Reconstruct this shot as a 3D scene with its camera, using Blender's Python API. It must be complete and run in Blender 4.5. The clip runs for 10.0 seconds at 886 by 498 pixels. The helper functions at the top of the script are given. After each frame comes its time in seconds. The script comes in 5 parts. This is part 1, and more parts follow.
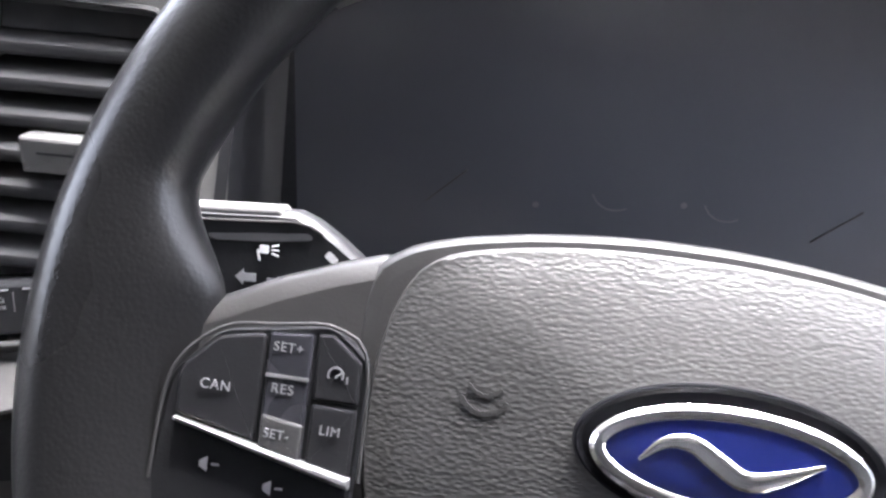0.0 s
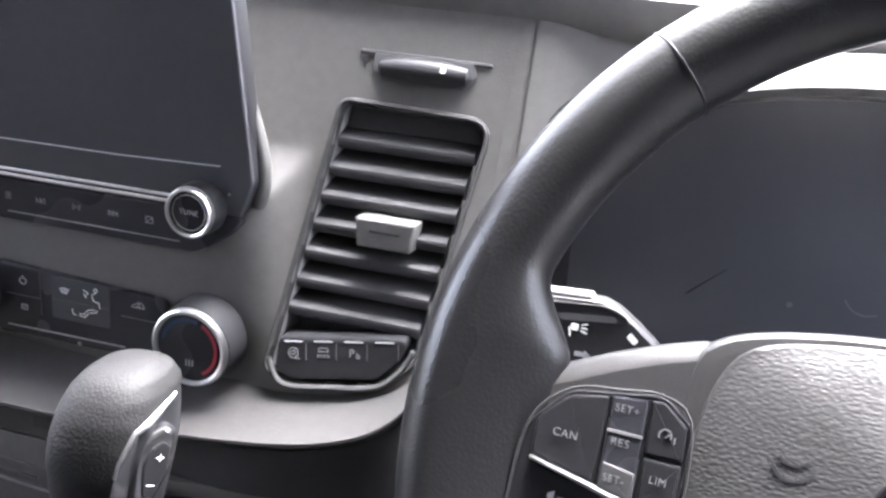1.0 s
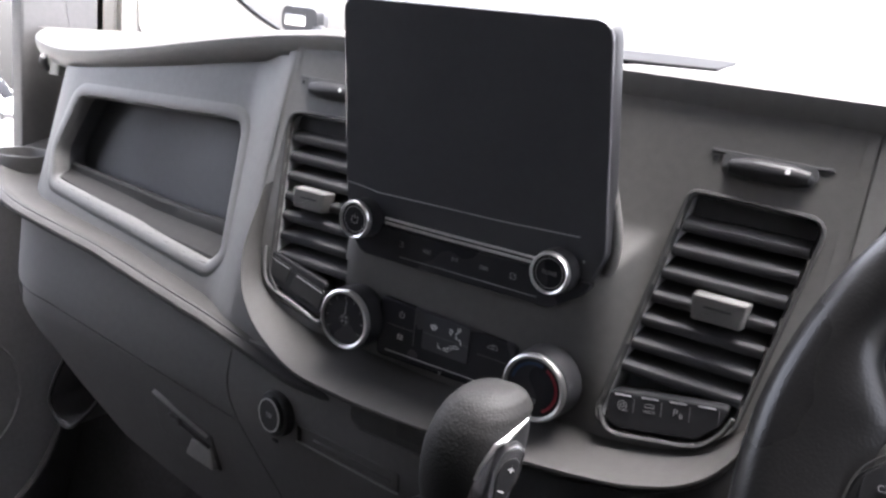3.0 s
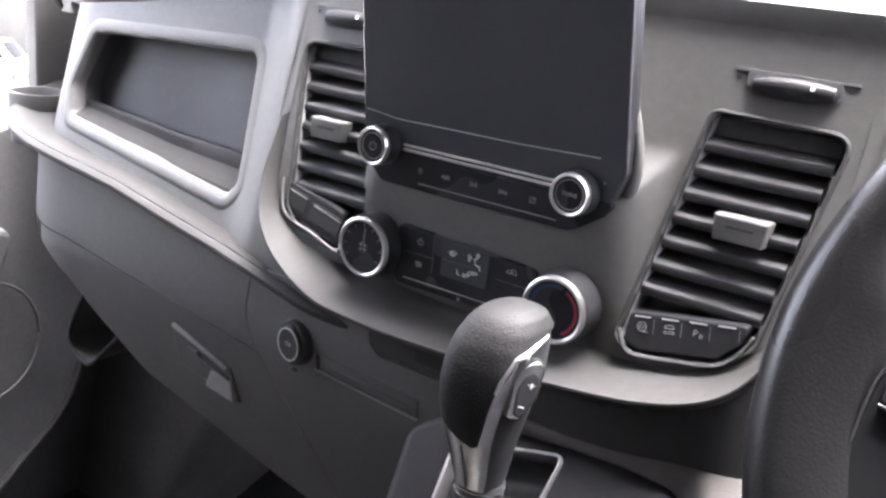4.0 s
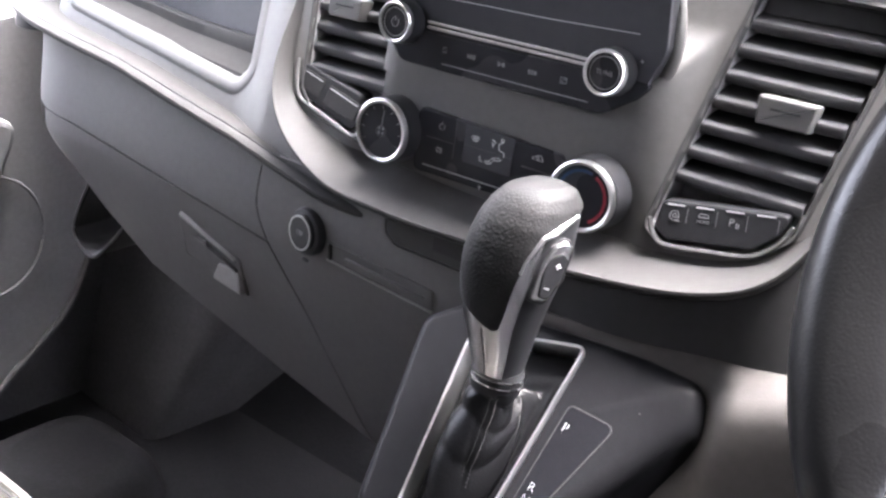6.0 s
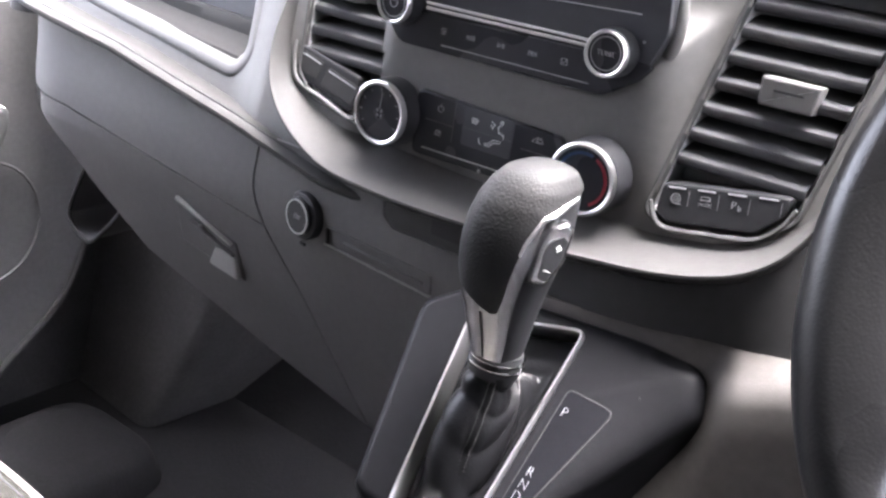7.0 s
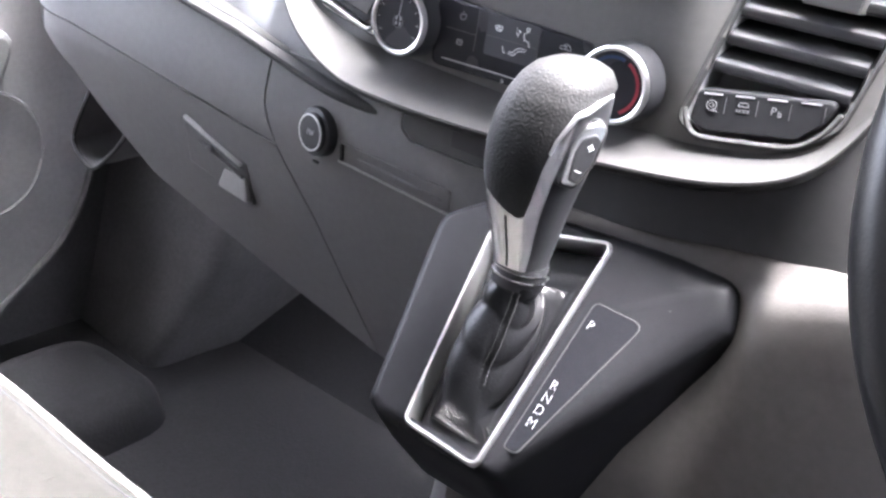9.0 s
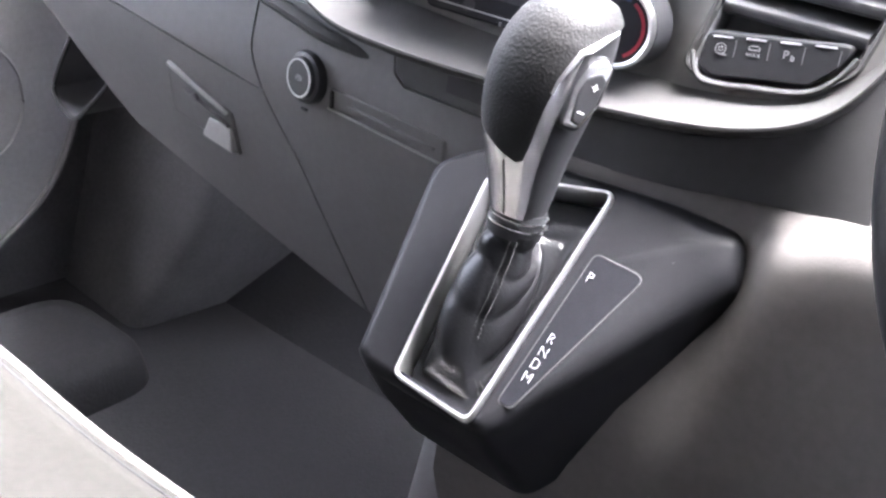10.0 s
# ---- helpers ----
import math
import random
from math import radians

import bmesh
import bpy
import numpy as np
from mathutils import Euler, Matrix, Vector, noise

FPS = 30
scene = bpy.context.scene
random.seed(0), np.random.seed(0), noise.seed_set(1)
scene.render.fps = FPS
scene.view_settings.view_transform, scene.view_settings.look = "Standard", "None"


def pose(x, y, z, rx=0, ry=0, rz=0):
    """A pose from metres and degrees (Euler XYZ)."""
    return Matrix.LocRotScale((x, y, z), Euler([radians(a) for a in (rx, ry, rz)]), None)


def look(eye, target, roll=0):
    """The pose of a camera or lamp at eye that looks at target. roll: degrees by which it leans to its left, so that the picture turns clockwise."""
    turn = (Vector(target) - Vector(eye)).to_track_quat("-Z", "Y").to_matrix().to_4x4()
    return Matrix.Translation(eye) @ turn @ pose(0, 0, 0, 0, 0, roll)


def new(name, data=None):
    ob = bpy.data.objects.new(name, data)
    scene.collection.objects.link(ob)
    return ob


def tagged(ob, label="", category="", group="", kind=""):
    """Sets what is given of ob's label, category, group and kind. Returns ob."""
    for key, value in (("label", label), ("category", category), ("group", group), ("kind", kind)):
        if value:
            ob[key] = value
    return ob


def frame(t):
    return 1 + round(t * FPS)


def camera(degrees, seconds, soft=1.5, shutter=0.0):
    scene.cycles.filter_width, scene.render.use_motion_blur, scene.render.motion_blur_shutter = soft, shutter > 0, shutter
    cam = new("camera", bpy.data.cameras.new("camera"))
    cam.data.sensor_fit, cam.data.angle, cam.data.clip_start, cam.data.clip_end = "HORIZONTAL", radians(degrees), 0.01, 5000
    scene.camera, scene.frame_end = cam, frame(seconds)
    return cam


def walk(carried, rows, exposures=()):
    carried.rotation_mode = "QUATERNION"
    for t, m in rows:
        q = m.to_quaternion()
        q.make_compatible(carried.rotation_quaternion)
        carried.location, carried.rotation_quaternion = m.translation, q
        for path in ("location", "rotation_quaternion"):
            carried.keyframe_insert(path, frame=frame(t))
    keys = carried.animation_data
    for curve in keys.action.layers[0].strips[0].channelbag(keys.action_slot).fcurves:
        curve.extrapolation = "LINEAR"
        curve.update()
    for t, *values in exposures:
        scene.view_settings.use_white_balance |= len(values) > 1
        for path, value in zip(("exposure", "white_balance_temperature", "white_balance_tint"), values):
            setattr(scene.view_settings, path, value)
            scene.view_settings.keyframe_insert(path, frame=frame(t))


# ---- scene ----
cam = camera(51.0, 10.0, soft=2.6)
PATH = [
    (0, (0.377, -0.343, 0.927), (0.25, 1.499, 0.159), 4.4),
    (0.5, (0.345, -0.37, 0.933), (0.052, 1.477, 0.223), 5.0),
    (1, (0.332, -0.413, 0.948), (-0.164, 1.417, 0.312), 4.8),
    (1.5, (0.329, -0.436, 0.95), (-0.35, 1.36, 0.393), 4.9),
    (2, (0.324, -0.465, 0.959), (-0.507, 1.282, 0.454), 5.5),
    (2.5, (0.331, -0.491, 0.96), (-0.687, 1.159, 0.467), 5.7),
    (2.7, (0.333, -0.498, 0.959), (-0.726, 1.127, 0.471), 5.9),
    (4, (0.335, -0.51, 0.93), (-0.735, 1.074, 0.343), 6.1),
    (4.5, (0.331, -0.512, 0.919), (-0.732, 1.066, 0.304), 6.8),
    (5, (0.324, -0.513, 0.905), (-0.719, 1.059, 0.24), 7.8),
    (5.5, (0.321, -0.507, 0.892), (-0.719, 1.056, 0.202), 8.2),
    (6.8, (0.321, -0.494, 0.884), (-0.718, 1.041, 0.134), 7.9),
    (7, (0.319, -0.496, 0.881), (-0.712, 1.052, 0.145), 8.4),
    (7.5, (0.316, -0.499, 0.878), (-0.704, 1.053, 0.136), 8.7),
    (8, (0.316, -0.495, 0.865), (-0.712, 1.049, 0.119), 9.0),
    (8.5, (0.312, -0.494, 0.855), (-0.71, 1.041, 0.08), 9.0),
    (9, (0.309, -0.492, 0.84), (-0.7, 1.036, 0.036), 9.4),
    (9.5, (0.304, -0.486, 0.828), (-0.68, 1.041, -0.007), 10.0),
    (10, (0.3, -0.479, 0.819), (-0.667, 1.048, -0.038), 10.6),
]
walk(cam, [(t, look(eye, target, roll)) for t, eye, target, roll in PATH],
     exposures=[(0.0, 5.35, 6180, 12), (1.0, 5.82, 6150, 12), (1.5, 5.3, 6130, 12), (2.5, 4.15, 6300, 12), (2.7, 4.25, 6320, 12), (4.0, 5.5, 6350, 14),
                (5.5, 5.87, 6350, 14), (7.5, 5.98, 6300, 14), (9.0, 6.6, 6170, 13), (10.0, 6.68, 6150, 13)])

# ---- world and light: a bright, hazy day outside the windows ----
world = bpy.data.worlds.new("sky")
scene.world = world
world.use_nodes = True
wn = world.node_tree.nodes
sky = wn.new("ShaderNodeTexSky")
sky.sky_type = "NISHITA"
sky.sun_disc = False
sky.sun_elevation, sky.sun_rotation = radians(73), radians(28)
sky.air_density, sky.dust_density, sky.ozone_density = 0.32, 4.5, 0.0
wn["Background"].inputs[1].default_value = 0.15
haze = wn.new("ShaderNodeHueSaturation")
haze.inputs["Saturation"].default_value = 0.4
world.node_tree.links.new(sky.outputs[0], haze.inputs["Color"])
world.node_tree.links.new(haze.outputs[0], wn["Background"].inputs[0])
sun = new("sun", bpy.data.lights.new("sun", "SUN"))
sun.data.energy, sun.data.angle, sun.data.color = 0.5, radians(40), (1.0, 0.99, 0.975)
sun.matrix_world = look((0, 0, 3), (-0.14, -0.26, 3 - 0.955))


# ---- materials ----
def material(name, colour, rough=0.5, metal=0.0, grain=0.0, bump=0.0, spread=0.12, stain=0.0, coat=0.0, weave=0.0, spec=0.5, stretch=1.0):
    """Colour with fine mottling, grain cells of that size in metres, bump height in metres, and broad uneven dirt."""
    m = bpy.data.materials.new(name)
    m.use_nodes = True
    t = m.node_tree
    b = t.nodes["Principled BSDF"]
    b.inputs["Roughness"].default_value, b.inputs["Metallic"].default_value = rough, metal
    b.inputs["Coat Weight"].default_value, b.inputs["Coat Roughness"].default_value = coat, 0.08
    b.inputs["Specular IOR Level"].default_value = spec
    co = t.nodes.new("ShaderNodeTexCoord")

    def noise_at(size, detail=3.0):
        n = t.nodes.new("ShaderNodeTexNoise")
        n.inputs["Scale"].default_value, n.inputs["Detail"].default_value = 1.0 / size, detail
        t.links.new(co.outputs["Object"], n.inputs["Vector"])
        return n.outputs["Fac"]

    fine, broad = noise_at(0.006), noise_at(0.09)
    add = t.nodes.new("ShaderNodeMath")
    add.operation = "ADD"
    t.links.new(fine, add.inputs[0])
    t.links.new(broad, add.inputs[1])
    ramp = t.nodes.new("ShaderNodeMapRange")
    ramp.inputs["From Min"].default_value, ramp.inputs["From Max"].default_value = 0.6, 1.4
    ramp.inputs["To Min"].default_value, ramp.inputs["To Max"].default_value = 1 - spread, 1 + spread
    t.links.new(add.outputs[0], ramp.inputs["Value"])
    mul = t.nodes.new("ShaderNodeVectorMath")
    mul.operation = "SCALE"
    mul.inputs[0].default_value = colour
    t.links.new(ramp.outputs[0], mul.inputs["Scale"])
    t.links.new(mul.outputs[0], b.inputs["Base Color"])
    rr = t.nodes.new("ShaderNodeMapRange")
    rr.inputs["From Min"].default_value, rr.inputs["From Max"].default_value = 0.35, 0.65
    rr.inputs["To Min"].default_value, rr.inputs["To Max"].default_value = max(0.02, rough - 0.06), min(1, rough + 0.06)
    t.links.new(broad, rr.inputs["Value"])
    if spread > 0:
        t.links.new(rr.outputs[0], b.inputs["Roughness"])
    if grain:
        v = t.nodes.new("ShaderNodeTexVoronoi")
        v.feature = "SMOOTH_F1"
        v.inputs["Scale"].default_value = 1.0 / grain
        v.inputs["Smoothness"].default_value = 0.6
        mp = t.nodes.new("ShaderNodeMapping")
        mp.inputs["Scale"].default_value = (1.0 / stretch, stretch, stretch)
        t.links.new(co.outputs["Object"], mp.inputs["Vector"])
        t.links.new(mp.outputs[0], v.inputs["Vector"])
        bp = t.nodes.new("ShaderNodeBump")
        bp.inputs["Distance"].default_value, bp.inputs["Strength"].default_value = bump, 1.0
        mixed = t.nodes.new("ShaderNodeMath")
        mixed.operation = "MULTIPLY_ADD"
        mixed.inputs[1].default_value = 0.5
        t.links.new(noise_at(grain * 1.7), mixed.inputs[0])
        t.links.new(v.outputs["Distance"], mixed.inputs[2])
        t.links.new(mixed.outputs[0], bp.inputs["Height"])
        t.links.new(bp.outputs[0], b.inputs["Normal"])
    if weave:
        wv = t.nodes.new("ShaderNodeTexWave")
        wv.inputs["Scale"].default_value, wv.inputs["Distortion"].default_value = 1.0 / weave, 1.5
        wv.bands_direction = "DIAGONAL"
        t.links.new(co.outputs["Object"], wv.inputs["Vector"])
        bp = t.nodes.new("ShaderNodeBump")
        bp.inputs["Distance"].default_value, bp.inputs["Strength"].default_value = bump, 1.0
        t.links.new(wv.outputs["Fac"], bp.inputs["Height"])
        t.links.new(bp.outputs[0], b.inputs["Normal"])
    return m


DASH = material("dash_plastic", (0.104, 0.1015, 0.099), 0.5, grain=0.0011, bump=0.00006)
DASH_SOFT = material("fascia_plastic", (0.080, 0.0775, 0.0755), 0.5, grain=0.0009, bump=0.00006)
LEDGE = material("ledge_plastic", (0.035, 0.034, 0.0336), 0.58, grain=0.0009, bump=0.00006, spec=0.14)
LOWER = material("lower_dash_plastic", (0.080, 0.0775, 0.078), 0.55, grain=0.0014, bump=0.00007)
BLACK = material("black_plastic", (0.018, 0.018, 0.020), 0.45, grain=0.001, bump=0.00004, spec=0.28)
RECESS = material("dark_recess", (0.055, 0.055, 0.058), 0.6)
LEDGE_DARK = material("flap_plastic", (0.036, 0.0355, 0.036), 0.5, grain=0.0009, bump=0.00004, spec=0.25)
SLAT = material("slat_plastic", (0.050, 0.050, 0.052), 0.8, grain=0.0009, bump=0.00004, spec=0.14)
# Far paler than such dark plastic: the colour imitates haze over the slat gaps.
DUCT = material("duct_haze_plastic", (0.30, 0.30, 0.305), 0.8, spec=0.1)
BEZEL = material("bezel_plastic", (0.040, 0.0395, 0.040), 0.6, grain=0.0009, bump=0.00004, spec=0.2)
CARPET = material("footwell_carpet", (0.088, 0.086, 0.088), 0.95, grain=0.003, bump=0.0003, spread=0.2, spec=0.1)
TAB = material("tab_plastic", (0.098, 0.0955, 0.093), 0.45, grain=0.0009, bump=0.00005)
# Paler than the lid: puts the light caught by small edges into the colour.
LATCH_GLINT = material("latch_glint", (0.24, 0.235, 0.23), 0.45, grain=0.0009, bump=0.00005)
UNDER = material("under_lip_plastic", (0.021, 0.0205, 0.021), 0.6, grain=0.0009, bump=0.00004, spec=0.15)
KEY = material("key_plastic", (0.014, 0.014, 0.0155), 0.5, grain=0.0008, bump=0.00003, spec=0.10)
GLOSS = material("gloss_black", (0.021, 0.021, 0.025), 0.26, spread=0.05, spec=0.35)
LENS = material("cluster_lens", (0.070, 0.072, 0.082), 0.25, spread=0.0, spec=0.35)
SCREEN = material("screen_glass", (0.056, 0.057, 0.063), 0.2, spread=0.05, spec=0.35)
CHROME = material("satin_chrome", (0.62, 0.615, 0.615), 0.36, metal=1.0, spread=0.04)
LEVER_CHROME = material("lever_chrome", (0.60, 0.595, 0.60), 0.22, metal=1.0, spread=0.04)
BRIGHT = material("polished_chrome", (0.85, 0.84, 0.84), 0.1, metal=1.0, spread=0.03)
LEATHER = material("wheel_leather", (0.010, 0.0098, 0.0103), 0.31, grain=0.0014, bump=0.00008, spec=0.28)
KNOB_LEATHER = material("knob_leather", (0.0125, 0.0122, 0.0125), 0.66, grain=0.0013, bump=0.00024, spec=0.2)
AIRBAG = material("airbag_cover", (0.044, 0.043, 0.0425), 0.42, grain=0.0015, bump=0.0002, stretch=1.5, spec=0.65)
CONSOLE = material("console_satin", (0.0085, 0.0085, 0.0096), 0.36, grain=0.0006, bump=0.00002, spec=0.05)
SPOKE = material("spoke_plastic", (0.033, 0.032, 0.032), 0.38, grain=0.0008, bump=0.00003, spec=0.55)
BOOT = material("gaiter_leather", (0.006, 0.006, 0.0068), 0.36, grain=0.0016, bump=0.0001, spec=0.15)
KNEE_SKIN = material("knee_plastic", (0.086, 0.080, 0.076), 0.75, grain=0.0012, bump=0.00005, spec=0.12)
LABEL_BLACK = material("label_black", (0.0065, 0.0065, 0.008), 0.42, spec=0.05)
FRAME_CHROME = material("frame_chrome", (0.76, 0.755, 0.755), 0.36, metal=1.0, spread=0.03)
DARK_CHROME = material("dark_chrome", (0.55, 0.55, 0.56), 0.3, metal=1.0, spread=0.04)
INK = material("white_print", (0.75, 0.75, 0.75), 0.5, spread=0.03)
KEY_INK = material("key_print", (0.30, 0.30, 0.31), 0.5, spread=0.03)
DEMIST = material("demister_mesh", (0.008, 0.008, 0.009), 0.85, spec=0.1)
SHELF = material("shelf_plastic", (0.037, 0.037, 0.041), 0.6, grain=0.0012, bump=0.00005)
SOFT_INK = material("soft_print", (0.14, 0.14, 0.145), 0.5, spread=0.03)
DIM_INK = material("grey_print", (0.28, 0.28, 0.29), 0.5, spread=0.03)
RED = material("red_print", (0.26, 0.02, 0.035), 0.4, spread=0.03)
BLUE = material("blue_print", (0.02, 0.05, 0.12), 0.4, spread=0.03)
EMBLEM = material("emblem_enamel", (0.008, 0.013, 0.085), 0.15, spread=0.08, coat=0.6)
CEILING = material("headlining_cloth", (0.27, 0.266, 0.258), 0.9, grain=0.002, bump=0.0003)
BULKHEAD = material("bulkhead_panel", (0.060, 0.060, 0.061), 0.6, grain=0.002, bump=0.0002)
CREAM = material("cream_trim", (0.34, 0.33, 0.305), 0.6, grain=0.0012, bump=0.00008)
CLOTH = material("seat_cloth", (0.026, 0.0250, 0.0228), 0.9, weave=0.0016, bump=0.0004, spread=0.22, spec=0.08)
PIPING = material("seat_piping", (0.085, 0.08, 0.073), 0.7)
DOOR = material("door_plastic", (0.20, 0.196, 0.20), 0.6, grain=0.0015, bump=0.0002)
MAT = material("floor_mat", (0.022, 0.0215, 0.0235), 0.9, grain=0.004, bump=0.0003, spread=0.2, spec=0.2)
GLASS = bpy.data.materials.new("window_glass")
GLASS.use_nodes = True
gt = GLASS.node_tree
gt.nodes.remove(gt.nodes["Principled BSDF"])
g_mix, g_tr, g_gl = (gt.nodes.new(k) for k in ("ShaderNodeMixShader", "ShaderNodeBsdfTransparent", "ShaderNodeBsdfGlossy"))
g_mix.inputs[0].default_value = 0.04
g_gl.inputs["Roughness"].default_value = 0.02
gt.links.new(g_tr.outputs[0], g_mix.inputs[1])
gt.links.new(g_gl.outputs[0], g_mix.inputs[2])
gt.links.new(g_mix.outputs[0], gt.nodes["Material Output"].inputs[0])
ASPHALT = material("pale_concrete", (0.26, 0.25, 0.235), 0.9, grain=0.02, bump=0.003, spread=0.2)
PAINT = material("white_paint", (0.8, 0.8, 0.79), 0.3, coat=0.5, spread=0.03)
TYRE = material("tyre_rubber", (0.03, 0.03, 0.03), 0.8)


# ---- builders ----
def thing(name, at, label="", category="", group="", kind=""):
    ob = new(name)
    ob.location = at
    ob.empty_display_size = 0.05
    return tagged(ob, label, category, group, kind)


def finish(name, bm, mat, m=None, angle=35):
    if m is not None:
        bm.transform(m)
    bmesh.ops.recalc_face_normals(bm, faces=bm.faces)
    me = bpy.data.meshes.new(name)
    bm.to_mesh(me)
    bm.free()
    me.materials.append(mat)
    me.shade_smooth()
    me.set_sharp_from_angle(angle=radians(angle))
    for f in me.polygons:
        if len(f.vertices) > 4:
            f.use_smooth = False
    return new(name, me)


def part(name, bm, mat, parent, label="", m=None, angle=35):
    """One mesh object under a thing or under a part."""
    ob = finish(name, bm, mat, m, angle)
    ob.parent = parent
    if parent.parent is None:
        ob.matrix_parent_inverse = (Matrix.Translation(parent.location) @ parent.rotation_euler.to_matrix().to_4x4()).inverted()
    return tagged(ob, label)


def whole(name, bm, mat, label, category, kind="", m=None, angle=35, group=""):
    """One mesh that is a whole thing."""
    return tagged(finish(name, bm, mat, m, angle), label, category, group, kind)


def face_at(x, y, z, lean=0.0):
    """The pose of a panel that faces the cabin: its x to the right, its y up the panel, its z towards the driver. lean: the degrees by which its top goes forward."""
    return pose(x, y, z, 90 - lean, 0, 0)


def loft(loops, caps=True, closed=True):
    """A skin over loops of equal count. closed: each loop is a ring."""
    bm = bmesh.new()
    rows = [[bm.verts.new(p) for p in loop] for loop in loops]
    n = len(rows[0])
    for a, b in zip(rows, rows[1:]):
        for i in range(n if closed else n - 1):
            j = (i + 1) % n
            bm.faces.new((a[i], a[j], b[j], b[i]))
    if caps and closed:
        bm.faces.new(rows[0][::-1])
        bm.faces.new(rows[-1])
    return bm


def rounded(points, radius, steps=5):
    """A polygon in the plane with its corners rounded; radius: one number or one for each corner."""
    out, n = [], len(points)
    for i in range(n):
        a, b, c = (Vector(points[(i + k) % n][:2]) for k in (-1, 0, 1))
        r = radius[i] if isinstance(radius, (list, tuple)) else radius
        u, v = (a - b), (c - b)
        half = u.angle(v) / 2
        d = min(r / max(math.tan(half), 1e-3), u.length * 0.49, v.length * 0.49)
        p, q = b + u.normalized() * d, b + v.normalized() * d
        for k in range(steps + 1):
            s = k / steps
            out.append((p * (1 - s) ** 2 + b * 2 * s * (1 - s) + q * s ** 2)[:])
    return out


def box_outline(w, h, r, steps=5, cx=0.0, cy=0.0):
    return rounded([(cx - w / 2, cy - h / 2), (cx + w / 2, cy - h / 2), (cx + w / 2, cy + h / 2), (cx - w / 2, cy + h / 2)], r, steps)


def ellipse(rx, ry, n=32, cx=0.0, cy=0.0):
    return [(cx + rx * math.cos(2 * math.pi * k / n), cy + ry * math.sin(2 * math.pi * k / n)) for k in range(n)]


def inset(outline, d):
    """The outline moved inwards by d (it runs anticlockwise)."""
    n, out = len(outline), []
    for i in range(n):
        a, b, c = (Vector(outline[(i + k) % n]) for k in (-1, 0, 1))
        e, f = (b - a), (c - b)
        if e.length < 1e-7:
            e = f
        if f.length < 1e-7:
            f = e
        e, f = e.normalized(), f.normalized()
        m = Vector((-e.y - f.y, e.x + f.x))
        m = m / max(m.length_squared / 2, 0.5)
        out.append((b + m * d)[:])
    return out


def slab(outline, z0, z1, edge=0.001):
    """A plate with that outline from z0 to z1, its upper edge rounded."""
    steps = [(0, z0), (0, z1 - edge), (edge * 0.3, z1 - edge * 0.3), (edge, z1)]
    return loft([[(x, y, z) for x, y in inset(outline, d)] for d, z in steps])


def ring(outline, profile):
    """A frame that runs along an outline; profile: (inwards, z) points round its section."""
    n = len(outline)
    loops = [[(x, y, z) for x, y in inset(outline, d)] for d, z in profile]
    return loft(loops + [loops[0]], caps=False)


def tube(path, radius, closed=False, n=12, flat=1.0):
    """A tube along points; radius: one number or a function of the way along (0 to 1)."""
    pts = [Vector(p) for p in path]
    k, loops = len(pts), []
    up = Vector((0.013, 0.021, 1))
    for i, p in enumerate(pts):
        d = pts[(i + 1) % k] - pts[i - 1] if closed else pts[min(i + 1, k - 1)] - pts[max(i - 1, 0)]
        d.normalize()
        s = d.cross(up)
        s.normalize()
        w = s.cross(d)
        r = radius(i / max(k - 1, 1)) if callable(radius) else radius
        loops.append([(p + s * r * math.cos(2 * math.pi * a / n) + w * r * flat * math.sin(2 * math.pi * a / n))[:] for a in range(n)])
    if closed:
        loops.append(loops[0])
    return loft(loops, caps=not closed)


def lathe(profile, n=40):
    """A turned body; profile: (radius, z)."""
    return loft([[(r * math.cos(2 * math.pi * k / n), r * math.sin(2 * math.pi * k / n), z) for k in range(n)] for r, z in profile])


def sheet(us, vs, at, keep=None, thick=0.0):
    """A grid sheet; at(u, v) gives the place. keep(u, v) says which cells stay."""
    bm = bmesh.new()
    grid = [[bm.verts.new(at(u, v)) for v in vs] for u in us]
    for i in range(len(us) - 1):
        for j in range(len(vs) - 1):
            if keep is None or keep((us[i] + us[i + 1]) / 2, (vs[j] + vs[j + 1]) / 2):
                bm.faces.new((grid[i][j], grid[i + 1][j], grid[i + 1][j + 1], grid[i][j + 1]))
    bmesh.ops.delete(bm, geom=[v for v in bm.verts if not v.link_faces], context="VERTS")
    if thick:
        made = bmesh.ops.extrude_face_region(bm, geom=bm.faces[:], use_keep_orig=True)["geom"]
        bmesh.ops.translate(bm, verts=[v for v in made if isinstance(v, bmesh.types.BMVert)], vec=(0, thick, 0))
    return bm


def steps_between(a, b, n):
    return [a + (b - a) * k / n for k in range(n + 1)]


def inside(x, y, outline):
    hit = False
    for i in range(len(outline)):
        (x1, y1), (x2, y2) = outline[i - 1], outline[i]
        if (y1 > y) != (y2 > y) and x < x1 + (y - y1) / (y2 - y1) * (x2 - x1):
            hit = not hit
    return hit


def smooth(a, b, x):
    s = min(1, max(0, (x - a) / (b - a)))
    return s * s * (3 - 2 * s)


